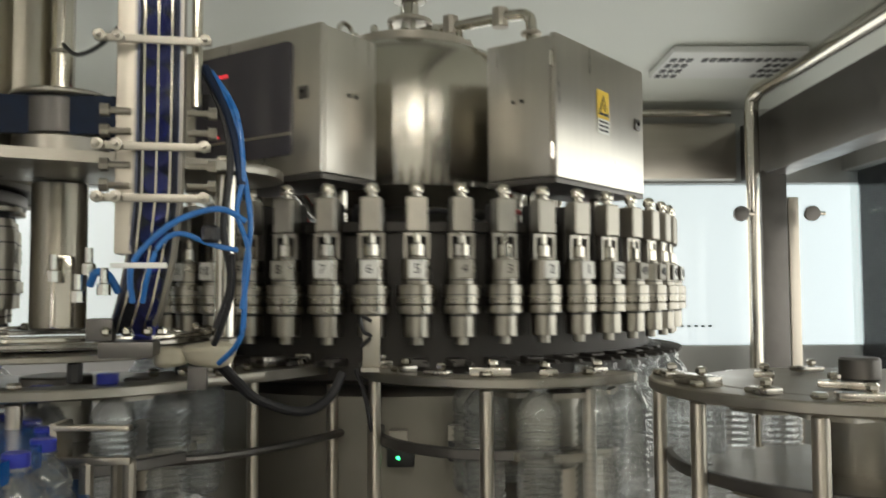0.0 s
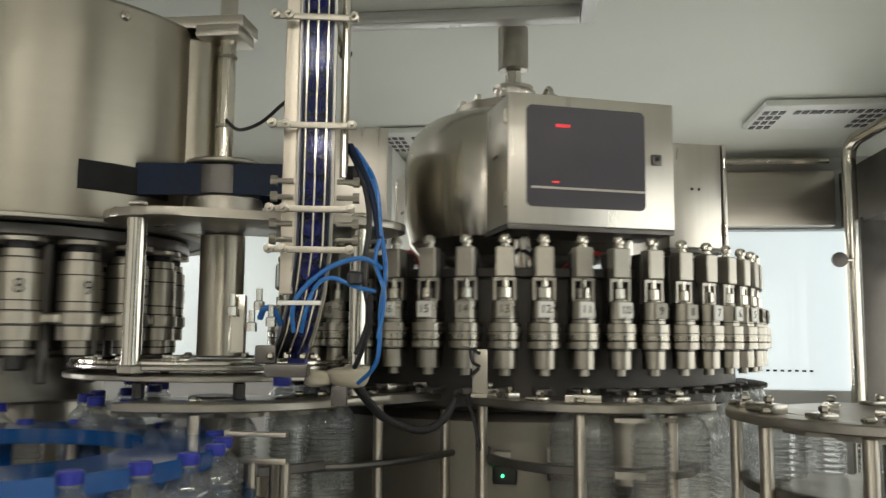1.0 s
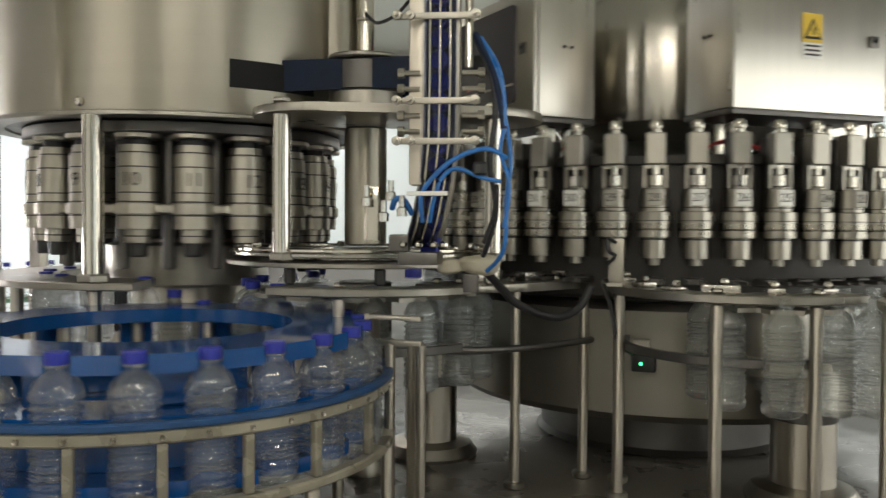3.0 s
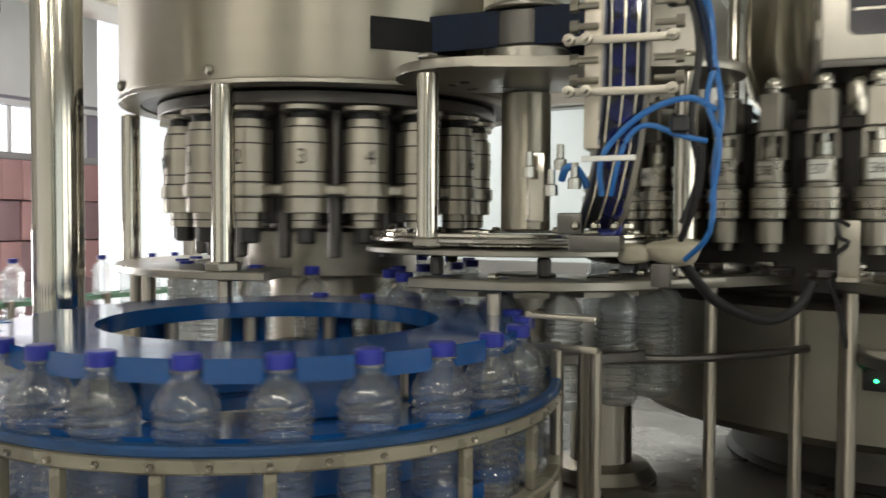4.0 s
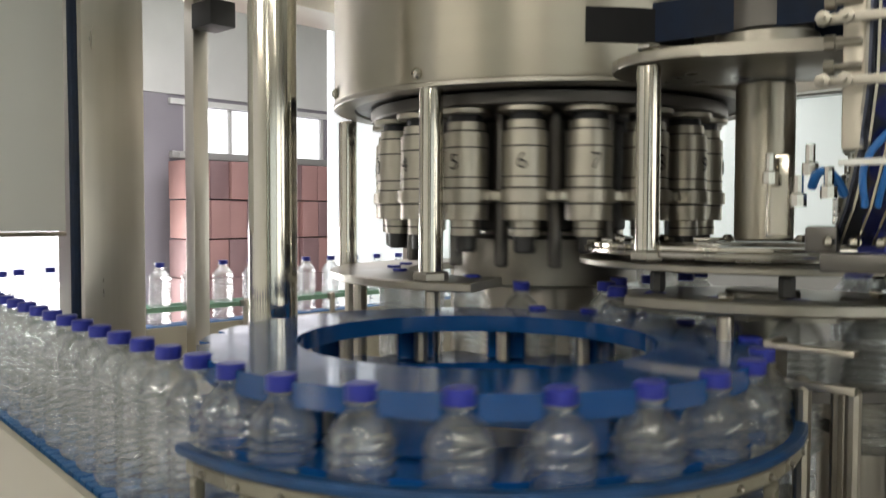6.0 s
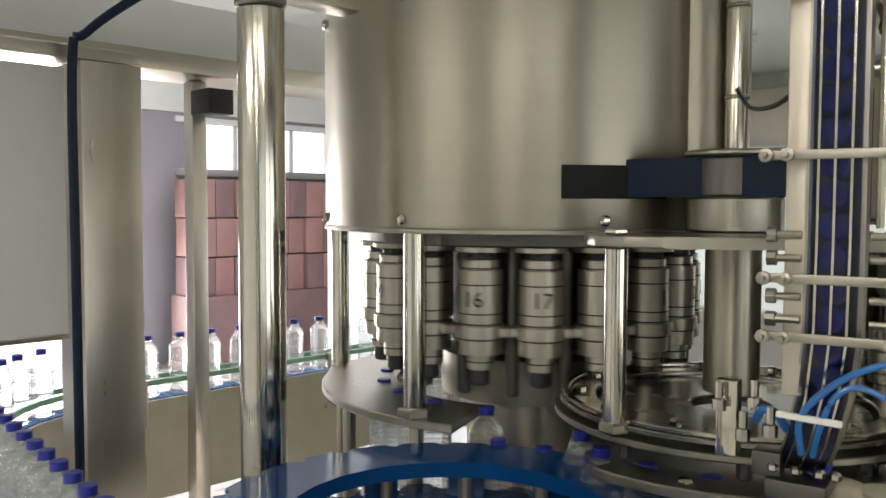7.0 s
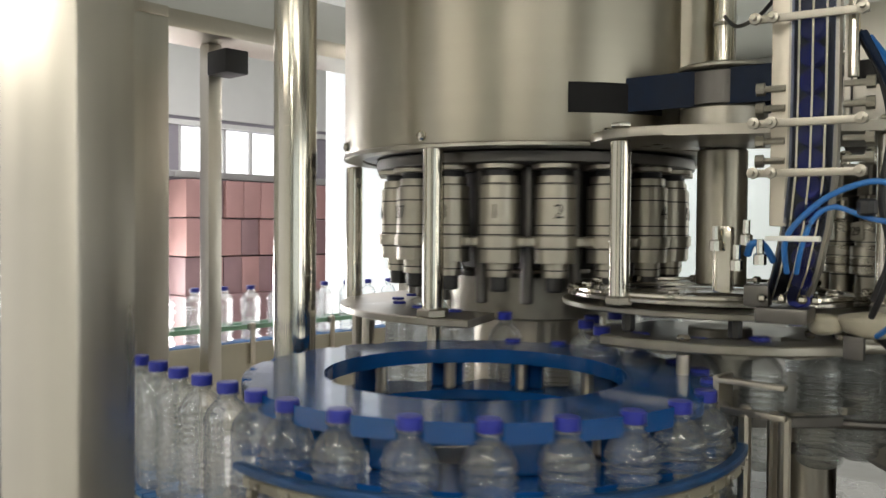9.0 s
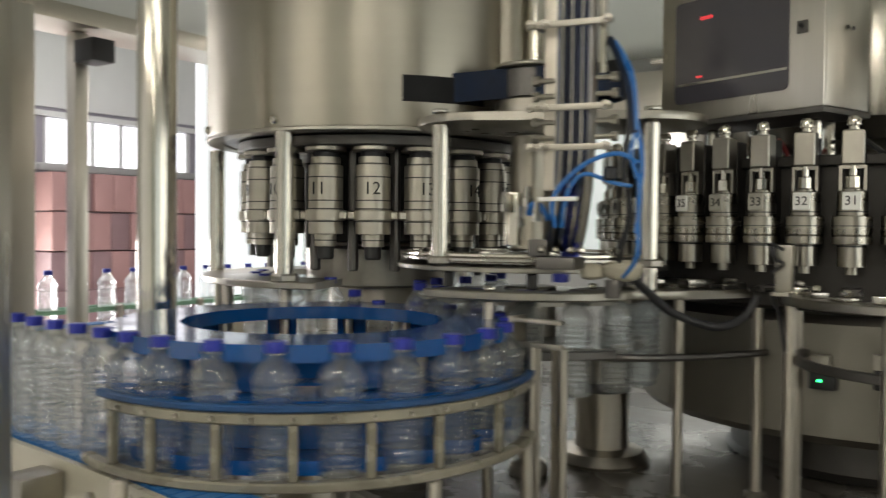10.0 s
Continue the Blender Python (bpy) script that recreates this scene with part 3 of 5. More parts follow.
def filling_carousel():
    f = thing("filling_carousel", "stainless filling carousel with a ring of valves", "filling machine", (FX, FY, 0))
    part("tank", lathe([(0, 1.70), (0.2, 1.705), (0.30, 1.735), (0.35, 1.79), (0.37, 1.87), (0.37, 2.04), (0.362, 2.10), (0.34, 2.15), (0.30, 2.19), (0.24, 2.217), (0.16, 2.23), (0, 2.232)], 64), TANK, f, "polished round product tank")
    q = radians(97)
    part("product_pipe", tube([(r * math.cos(q), r * math.sin(q), z) for r, z in ((0.04, 2.30), (0.2, 2.305), (0.35, 2.31), (0.385, 2.30), (0.396, 2.27), (0.396, 2.1), (0.396, 1.9), (0.396, 1.70))], 0.016, 12), CHROME, f, "polished product pipe over the tank")
    part("tank_flange", ring(0.10, 0.2, 2.228, 2.255, 40), STEEL, f)
    for i in range(12):
        a = radians(30 * i)
        part("flange_bolt", rod(0.18 * math.cos(a), 0.18 * math.sin(a), 2.256, 2.28, 0.011, 8), CHROME, f)
    part("eye_ring", tube([(0.31 + 0.03 * math.cos(radians(k)), 0, 2.22 + 0.03 * math.sin(radians(k))) for k in range(-60, 250, 30)], 0.007, 8, steps=2), CHROME, f)
    for sx in (-0.042, 0.042):
        for sy in (-0.042, 0.042):
            part("swivel_post", rod(sx, sy, 2.232, 2.328, 0.008, 8), CHROME, f)
    part("swivel_plate", ring(0.0, 0.07, 2.328, 2.342, 28, e=0.002), STEEL, f)
    part("swivel_stem", rod(0, 0, 2.343, 2.40, 0.028, 16), CHROME, f)
    part("swivel_head", rod(0, 0, 2.401, 2.555, 0.052, 24), WORN, f, "grey swivel head under the ceiling")
    for r in (0.14, 0.30):
        part("pipe_clamp", tube([(r * math.cos(q), r * math.sin(q), 2.28), (r * math.cos(q), r * math.sin(q), 2.335)], 0.024, 12, steps=1), STEEL, f)
    for z in (2.2, 2.24):
        part("pipe_clamp", rod(0.396 * math.cos(q), 0.396 * math.sin(q), z, z + 0.014, 0.03, 12), STEEL, f)
    part("deck", ring(0.30, 0.72, 1.635, 1.66, 64), GAPDARK, f)
    part("inner_drum", lathe([(0.68, 1.30), (0.70, 1.31), (0.70, 1.634), (0.68, 1.64)], 64), GAPDARK, f, "dark inner drum behind the valves")
    part("lower_drum", lathe([(0, 0.985), (0.64, 0.985), (0.66, 1.005), (0.66, 1.27), (0.64, 1.29), (0, 1.29)], 72), DRUM, f, "large brushed steel drum under the valves")
    part("pedestal", lathe([(0.40, TABLE + 0.004), (0.385, TABLE + 0.02), (0.38, 0.984)], 48), DARKSTEEL, f)
    for ang, win in CABS:
        cabinet(f, ang, win)
    rng = random.Random(7)
    for i in range(18):
        a = radians(20 * i + rng.uniform(-6, 6))
        b = a + rng.uniform(0.15, 0.3)
        part("cable", tube([(0.42 * math.cos(a), 0.42 * math.sin(a), 1.67), (0.55 * math.cos((a + b) / 2), 0.55 * math.sin((a + b) / 2), 1.70 + rng.uniform(0, 0.03)), (0.70 * math.cos(b), 0.70 * math.sin(b), 1.66)], 0.006, 6, steps=4), CABLERED if i % 3 == 0 else BLACK, f)
    # valves, built once and shared
    def turned(rows):
        """Plain cylinders one above another, each with a small square-cut easing."""
        pr = [(0, rows[0][1])]
        for r, z0, z1 in rows:
            pr += [(r - 0.001, z0), (r, z0 + 0.001), (r, z1 - 0.001), (r - 0.001, z1)]
        return pr + [(0, rows[-1][2])]
    body = meshed("filling_valve", lathe(turned(((0.0285, 1.409, 1.458), (0.0405, 1.4585, 1.4765), (0.0392, 1.477, 1.4785), (0.0405, 1.479, 1.52), (0.031, 1.5205, 1.574), (0.021, 1.5745, 1.58))), 20), TURNED)
    block = meshed("block", bevel(boxes((-0.0225, -0.02, 1.632, 0.0225, 0.02, 1.707)), 0.003, 1), WORN)
    yb = boxes((-0.0275, -0.007, 1.576, -0.0215, 0.007, 1.631), (0.0215, -0.007, 1.576, 0.0275, 0.007, 1.631), (-0.0275, -0.0075, 1.624, 0.0275, 0.0075, 1.6315))
    fork = meshed("yoke", yb, WORN)
    nut = meshed("nut", lathe(turned(((0.0165, 1.581, 1.607), (0.009, 1.6075, 1.632))), 10), CHROME)
    joint = meshed("joint", lathe([(0.031, 1.5282), (0.0318, 1.5284), (0.0318, 1.5306), (0.031, 1.5308)], 16), RUBBER)
    low = meshed("lower_joint", lathe([(0.0286, 1.4525), (0.0294, 1.4527), (0.0294, 1.456), (0.0286, 1.4562)], 16), RUBBER)
    knob = meshed("knob", lathe([(0, 1.7075), (0.0125, 1.7075), (0.0125, 1.711), (0.010, 1.7115), (0.010, 1.7165), (0.0145, 1.718), (0.0152, 1.727), (0.013, 1.734), (0.0075, 1.7385), (0, 1.7395)], 14), CHROME)
    coll = meshed("collar", lathe([(0.0405, 1.4975), (0.0411, 1.4977), (0.0411, 1.4995), (0.0405, 1.4997)], 16), RUBBER)
    tip = meshed("nozzle", lathe([(0, 1.392), (0.012, 1.392), (0.013, 1.393), (0.013, 1.4085), (0, 1.4087)], 12), WORN)
    card = meshed("number_plate", bevel(boxes((-0.0185, -0.0365, 1.533, 0.0185, -0.0312, 1.572)), 0.002, 1), WHITE)
    dim_card = meshed("number_plate", bevel(boxes((-0.0185, -0.0365, 1.533, 0.0185, -0.0312, 1.572)), 0.002, 1), DIMCARD)
    arm = meshed("bracket_arm", bevel(boxes((-0.017, 0.026, 1.47, 0.017, 0.07, 1.70)), 0.003, 1), GAPDARK)
    grip = meshed("neck_gripper", bevel(boxes((-0.022, -0.026, 1.346, -0.014, 0.03, 1.356), (0.014, -0.026, 1.346, 0.022, 0.03, 1.356), (-0.022, 0.03, 1.342, 0.022, 0.07, 1.36)), 0.002, 1), DARKSTEEL)
    for i in range(NV):
        a = 360 * i / NV
        v = part("filling_valve", body, None, f, at=(FR * math.cos(radians(a)), FR * math.sin(radians(a)), 0), rz=a + 90)
        for nm, me in (("block", block), ("yoke", fork), ("nut", nut), ("joint", joint), ("lower_joint", low), ("knob", knob), ("collar", coll), ("nozzle", tip), ("bracket_arm", arm), ("neck_gripper", grip)):
            part(nm, me, None, v)
        part("number_plate", card if i % 5 in (0, 3, 4) else dim_card, None, v, "white number plate" if i % 5 in (0, 3, 4) else "number plate greyed for its weaker reflection")
        writing(str((59 - i) % NV + 1), 0.028, INK, v, pose(0, -S * 0.0372, S * 1.5525, 90, 0, 0))
    return f


CABLERED = mat("red_cable", (0.4, 0.03, 0.03), 0.4)
CABS = ((-1.4, True), (-95.1, False), (-176.6, True), (-275.7, False))
carousel = filling_carousel()


# ---- capping turret ----
def capping_heads():
    c = thing("capping_turret", "rotating ring of steel capping heads", "capping machine", (CX, CY, 0))
    part("spindle", rod(0, 0, TABLE, 1.44, 0.17, 32), STEEL, c)
    part("spindle_core", rod(0, 0, 1.442, 1.713, 0.21, 32), GAPDARK, c, "dark spindle core, gap shade in its colour")
    part("spindle_collar", lathe([(0.2, 1.30), (0.24, 1.31), (0.24, 1.42), (0.2, 1.43)], 36), WORN, c)
    part("head_ring", ring(0.2, 0.46, 1.715, 1.745, 60), DARKSTEEL, c)
    body = meshed("capping_head", lathe([(0, 1.432), (0.031, 1.432), (0.032, 1.433), (0.032, 1.467), (0.049, 1.4675), (0.05, 1.4685), (0.05, 1.5055), (0.056, 1.506), (0.057, 1.507), (0.057, 1.534), (0.056, 1.535), (0.05, 1.5355), (0.05, 1.661), (0.049, 1.662), (0.043, 1.6625), (0.043, 1.684), (0.042, 1.685), (0, 1.6855)], 26), HEADSTEEL)
    top = meshed("spindle_nut", lathe([(0, 1.686), (0.036, 1.686), (0.036, 1.715), (0, 1.7155)], 18), BLACK)
    disc = meshed("spindle_disc", lathe([(0.0362, 1.701), (0.058, 1.7012), (0.06, 1.703), (0.06, 1.713), (0.0362, 1.714)], 24), HEADSTEEL)
    seal = [meshed("groove", lathe([(r, z), (r + 0.0008, z), (r + 0.0008, z + 0.0035), (r, z + 0.0035)], 22), RUBBER) for r, z in ((0.05, 1.626), (0.05, 1.5365), (0.05, 1.501), (0.043, 1.6635), (0.05, 1.560), (0.032, 1.448))]
    tab = meshed("guide_tab", bevel(boxes((-0.072, -0.02, 1.508, 0.072, 0.02, 1.533)), 0.004, 1), HEADSTEEL)
    chuck = meshed("chuck", lathe([(0, 1.395), (0.02, 1.395), (0.024, 1.40), (0.024, 1.4315), (0, 1.432)], 14), RUBBER)
    for i in range(NH):
        a = 360 * i / NH
        h = part("capping_head", body, None, c, at=(CR * math.cos(radians(a)), CR * math.sin(radians(a)), 0), rz=a + 90)
        part("spindle_nut", top, None, h)
        part("spindle_disc", disc, None, h)
        part("guide_tab", tab, None, h)
        part("chuck", chuck, None, h)
        for me in seal:
            part("groove", me, None, h)
        writing(str(i + 1), 0.05, INK, h, pose(0, -S * 0.0508, S * 1.594, 90, 0, 0))
        part("guide_rod", rod(0.35 * math.cos(radians(a + 10)), 0.35 * math.sin(radians(a + 10)), 1.36, 1.714, 0.016, 10), DARKSTEEL, c)
    return c


def capping_cover():
    c = thing("capping_cover", "large brushed steel cylinder cover with a belt slot", "machine cover", (CX, CY, 0))
    # closed wall; the dark slot where the belt passes is a black strip on it
    part("shell", lathe([(0.535, 1.765), (0.551, 1.757), (0.553, 1.765), (0.553, 2.29), (0.545, 2.30), (0, 2.302)], 96), COVERSTEEL, c)
    part("rim", ring(0.50, 0.556, 1.745, 1.757, 96, e=0.002), WORN, c)
    part("bottom_plate", ring(0.30, 0.50, 1.75, 1.762, 72, e=0.002), DARKSTEEL, c)
    part("slot_strip", ring(0.554, 0.558, 1.822, 1.892, 12, a0=-44.6, a1=-20, e=0.001), SLOTBLACK, c, "black strip on the cover for the dark slot")
    part("side_cowl", lathe([(0.10, 1.80), (0.115, 1.80), (0.115, 2.27), (0.10, 2.28), (0, 2.285)], 40, 0.50, -0.02), COVERSTEEL, c, "round steel cowl beside the cover")
    for a in (-81.8, -120, -35):
        for z in (1.776, 2.262):
            part("cover_bolt", lathe([(0, 0), (0.013, 0), (0.013, 0.006), (0.008, 0.012), (0, 0.013)], 10), CHROME, c, at=(0.553 * math.cos(radians(a)), 0.553 * math.sin(radians(a)), z), rx=90, rz=a + 90)
    for (x, y, z0, z1) in ((-1.99, 1.68, 1.30, 1.745), (-1.376, 1.404, 1.338, 1.75)):
        p = part("support_post", rod(x - CX, y - CY, z0, z1, 0.026, 20), CHROME, c)
        part("foot_nut", rod(x - CX, y - CY, z0 - 0.002, z0 + 0.02, 0.04, 6), WORN, p)
    part("neck_plate", ring(0.36, 0.565, 1.318, 1.338, 40, a0=150, a1=292), WORN, c, "worn neck guide plate")
    for a in (160, 190, 220, 250, 280):
        part("plate_leg", rod(0.52 * math.cos(radians(a)), 0.52 * math.sin(radians(a)), TABLE, 1.317, 0.017, 12), STEEL, c)
    # arms across the top
    part("arm", bevel(boxes((-0.14, -0.83, 2.25, -0.06, -0.3, 2.296)), 0.006), STEEL_H, c)
    part("arm", bevel(boxes((0.2, -0.12, 2.305, 0.68, 0.0, 2.34)), 0.006), STEEL_H, c)
    part("arm_block", bevel(boxes((0.56, -0.15, 2.27, 0.68, -0.03, 2.303)), 0.006), STEEL_H, c)


def big_column():
    p = thing("support_column", "polished thick steel support column", "column", (-1.578, 1.141, 0))
    part("shaft", rod(0, 0, TABLE - 0.02, 2.225, 0.05, 40), CHROME, p)
    part("collar", rod(0, 0, 2.226, 2.25, 0.055, 32), WORN, p)
    part("cap_plate", bevel(boxes((-0.07, -0.06, 2.251, 0.07, 0.06, 2.285)), 0.006), WORN, p)
    for s in (-0.045, 0.045):
        part("bolt", rod(s, -0.03, 2.286, 2.31, 0.014, 6), CHROME, p)


head_turret = capping_heads()
capping_cover()
big_column()


# ---- transfer star, cap plate and belt drive ----
def slab(points, z0, z1):
    bm = bmesh.new()
    lo = [bm.verts.new((x, y, z0)) for x, y in points]
    hi = [bm.verts.new((x, y, z1)) for x, y in points]
    bm.faces.new(lo[::-1])
    bm.faces.new(hi)
    n = len(points)
    for i in range(n):
        bm.faces.new((lo[i], lo[(i + 1) % n], hi[(i + 1) % n], hi[i]))
    return bm


def capsule(x0, y0, x1, y1, r, n=14):
    d = math.atan2(y1 - y0, x1 - x0)
    a = [(x0 + r * math.cos(d + math.pi / 2 + math.pi * k / n), y0 + r * math.sin(d + math.pi / 2 + math.pi * k / n)) for k in range(n + 1)]
    b = [(x1 + r * math.cos(d - math.pi / 2 + math.pi * k / n), y1 + r * math.sin(d - math.pi / 2 + math.pi * k / n)) for k in range(n + 1)]
    return a + b


def star_points(r, pockets, pr, steps=5):
    pts = []
    for i in range(pockets):
        a0 = 2 * math.pi * i / pockets
        w = pr / r
        for k in range(steps + 1):
            q = math.pi * k / steps
            pts.append(((r - pr * math.sin(q)) * math.cos(a0 - w + 2 * w * k / steps), (r - pr * math.sin(q)) * math.sin(a0 - w + 2 * w * k / steps)))
    return pts


def star_wheel(name, label, x, y, r, pockets, material, plates, column=True):
    s = thing(name, label, "star wheel", (x, y, 0))
    for z0, z1 in plates:
        part("star_plate", slab(star_points(r + 0.004, pockets, 0.034), z0, z1), material, s)
    part("hub", rod(0, 0, plates[0][0] - 0.03, plates[-1][1] + 0.02, 0.07, 28), WORN, s)
    return s


def fixed_column(x, y, z1, r=0.075):
    c = thing("star_column", "steel bearing column on the wet table", "column", (x, y, 0), group="bearing columns")
    part("shaft", rod(0, 0, TABLE, z1, r, 32), STEEL, c)
    part("base_flange", lathe([(0, TABLE), (r * 1.75, TABLE), (r * 1.8, TABLE + 0.01), (r * 1.55, TABLE + 0.035), (r * 1.02, TABLE + 0.045)], 32), WORN, c)
    part("shaft_collar", rod(0, 0, z1 - 0.13, z1 - 0.10, r * 1.04, 32), DARKSTEEL, c)


def guide_arc(x, y, r, z, a0, a1, legs, width=0.075):
    """Neck guide plate on legs, with a lower body rail."""
    g = thing("guide_rail", "worn steel neck guide plate on round legs", "guide rail", (x, y, 0), group="neck guides")
    part("plate", ring(r, r + width, z - 0.02, z, 44, a0=a0, a1=a1), WORN, g)
    part("lower_rail", ring(r + 0.03, r + 0.045, z - 0.155, z - 0.135, 44, a0=a0, a1=a1, e=0.002), DARKSTEEL, g)
    for a in legs:
        q = radians(a)
        l = part("leg", rod((r + 0.055) * math.cos(q), (r + 0.055) * math.sin(q), TABLE, z - 0.021, 0.013, 14), STEEL, g)
        part("foot", rod((r + 0.055) * math.cos(q), (r + 0.055) * math.sin(q), TABLE, TABLE + 0.018, 0.026, 14), WORN, l)
        part("leg_nut", rod((r + 0.055) * math.cos(q), (r + 0.055) * math.sin(q), z + 0.001, z + 0.012, 0.014, 6), CHROME, g)
    return g


transfer = star_wheel("transfer_star", "steel transfer star wheel with neck pockets", TX, TY, TR, 14, WORN, ((1.19, 1.205), (1.306, 1.316)))
infeed = star_wheel("infeed_star", "steel infeed star wheel with neck pockets", BX, BY, BR, 7, WORN, ((1.19, 1.205), (1.306, 1.316)))
outer = star_wheel("infeed_star", "steel outer infeed star wheel with neck pockets", RX, RY, RR, 13, WORN, ((1.17, 1.185), (1.306, 1.316)))
fixed_column(TX, TY, 1.155, 0.03)
fixed_column(0.28, 1.90, 1.155)
fixed_column(RX, RY, 1.135, 0.085)
guide_arc(TX, TY, TR + 0.02, 1.345, -100, -28, (-75,))
guide_arc(0.13, 1.85, 0.235, 1.345, 166, 325, (172, 200, 260, 300))
guide_arc(RX, RY, RR + 0.01, 1.345, 150, 340, (165, 200, 235, 275))


def bridge_plate():
    g = thing("bridge_plate", "worn steel bridge plate with a bent lower rail", "guide rail")
    edge = [(-0.60, 1.58), (-0.53, 1.56), (-0.45, 1.60), (-0.36, 1.70), (-0.27, 1.84), (-0.21, 1.96), (-0.27, 2.0), (-0.36, 1.93), (-0.50, 1.80), (-0.60, 1.68)]
    part("plate", bevel(slab(edge, 1.325, 1.345), 0.003, 1), WORN, g)
    part("lower_rail", tube([(-0.55, 1.58, 1.19), (-0.45, 1.61, 1.19), (-0.35, 1.71, 1.19), (-0.26, 1.85, 1.19), (-0.20, 1.97, 1.19)], 0.009, 8), DARKSTEEL, g)
    for x, y in ((-0.395, 1.75), (-0.25, 1.90)):
        l = part("leg", rod(x, y, TABLE, 1.324, 0.0125, 14), STEEL, g)
        part("foot", rod(x, y, TABLE, TABLE + 0.018, 0.026, 14), WORN, l)
    for x, y in ((-0.50, 1.62), (-0.40, 1.72), (-0.31, 1.84), (-0.26, 1.94), (-0.55, 1.60)):
        part("plate_bolt", rod(x, y, 1.3455, 1.36, 0.011, 6), CHROME, g)
    for k, (x, y, w) in enumerate(((-0.47, 1.70, 0.05), (-0.37, 1.80, 0.04), (-0.30, 1.90, 0.035))):
        part("clamp_block", bevel(boxes((-w, -0.02, 1.346, w, 0.02, 1.37)), 0.004), WETPLATE, g, at=(x, y, 0), rz=50 + 10 * k)


bridge_plate()


def plate_clutter():
    rng = random.Random(11)
    for (cx, cy, r, a0, a1, n) in ((0.13, 1.85, 0.27, 185, 320, 6), (RX, RY, RR + 0.045, 160, 330, 7), (RX, RY, 0.16, 0, 330, 5)):
        g = thing("plate_fitting", "row of worn steel clamp blocks bolted to a guide plate", "clamp", (cx, cy, 1.3455))
        for i in range(n):
            q = a0 + (a1 - a0) * (i + 0.5) / n + rng.uniform(-3, 3)
            w = rng.uniform(0.018, 0.04)
            h = rng.uniform(0.008, 0.018)
            k = part("clamp_block", bevel(boxes((-w, -0.018, 0, w, 0.018, h)), 0.004), WETPLATE, g, at=(r * math.cos(radians(q)), r * math.sin(radians(q)), 0), rz=q + 90 + rng.uniform(-15, 15))
            part("clamp_bolt", rod(rng.uniform(-0.5, 0.5) * w, 0, h + 0.0005, h + 0.014, 0.01, 6), CHROME, k)
    d = thing("star_cover", "flat worn steel cover plate over the outer star", "cover plate", (RX, RY, 0))
    part("plate", ring(0.03, 0.27, 1.325, 1.343, 40, e=0.003), WORN, d)
    part("knob", rod(0, 0, 1.344, 1.385, 0.035, 20), DARKSTEEL, d)


plate_clutter()


def cap_disc():
    c = thing("cap_plate", "stacked round steel cap guide discs", "cap guide", (TX, TY, 0))
    part("lower_disc", ring(0.08, 0.355, 1.385, 1.397, 56, e=0.002), WORN, c)
    part("upper_disc", ring(0.27, 0.345, 1.408, 1.418, 56, e=0.002), WETPLATE, c)
    part("edge_rail", ring(0.325, 0.34, 1.419, 1.428, 56, e=0.002), CHROME, c)
    part("disc_floor", ring(0.08, 0.26, 1.399, 1.406, 40, e=0.002), WETPLATE, c)
    for a in range(0, 360, 30):
        q = radians(a + 8)
        part("disc_bolt", rod(0.30 * math.cos(q), 0.30 * math.sin(q), 1.419, 1.436, 0.012, 6), CHROME, c)
    for a in (-100, -60, -20, 60, 150):
        q = radians(a)
        part("disc_leg", rod(0.31 * math.cos(q), 0.31 * math.sin(q), 1.346, 1.384, 0.014, 8), RUBBER, c)
    u = thing("bearing_plate", "thick steel bearing plate carried on posts", "plate")
    part("plate", bevel(slab(capsule(TX - 0.03, TY - 0.20, TX + 0.31, TY - 0.03, 0.16), 1.735, 1.755), 0.004), WORN, u)
    part("bearing_cylinder", rod(TX, TY, 1.43, 1.734, 0.055, 32), COVERSTEEL, u)
    part("pulley_hub", rod(TX, TY, 1.756, 1.825, 0.095, 32), WORN, u)
    part("pulley_top", rod(TX, TY, 1.905, 1.918, 0.10, 32), WORN, u)
    for x, y in ((-0.859, 1.409), (-0.42, 1.62)):
        p = part("post", rod(x, y, 1.40 if x < -0.8 else 1.346, 1.734, 0.021, 18), CHROME, u)
        part("post_nut", rod(x, y, 1.756, 1.768, 0.022, 6), CHROME, p)
        part("post_foot", rod(x, y, 1.40, 1.42, 0.03, 6), WORN, p)
    r = thing("lift_rod", "polished steel rod with clamps beside the cover", "rod")
    part("rod_shaft", rod(-0.84, 1.83, 1.92, 2.50, 0.023, 18), CHROME, r)
    for z in (2.03, 2.22):
        part("rod_ring", rod(-0.84, 1.83, z, z + 0.012, 0.026, 18), WORN, r)
    d = thing("drive_belt", "dark blue toothed drive belt round a pulley", "belt")
    pts = capsule(TX - 0.27, TY + 0.0, TX + 0.13, TY + 0.045, 0.105)
    inner = capsule(TX - 0.27, TY + 0.0, TX + 0.13, TY + 0.045, 0.096)
    bm = bmesh.new()
    rows = [[bm.verts.new((x, y, z)) for (x, y), z in ((pts[i], 1.826), (pts[i], 1.904), (inner[i], 1.904), (inner[i], 1.826))] for i in range(len(pts))]
    for i in range(len(rows)):
        p, q = rows[i], rows[(i + 1) % len(rows)]
        for k in range(4):
            bm.faces.new((p[k], q[k], q[(k + 1) % 4], p[(k + 1) % 4]))
    part("belt", bm, BELTBLUE, d)
    part("pulley", rod(TX, TY, 1.826, 1.904, 0.085, 28), DARKSTEEL, d)


cap_disc()


# ---- cap chute and hoses ----
CHX, CHY = -0.42, 1.236


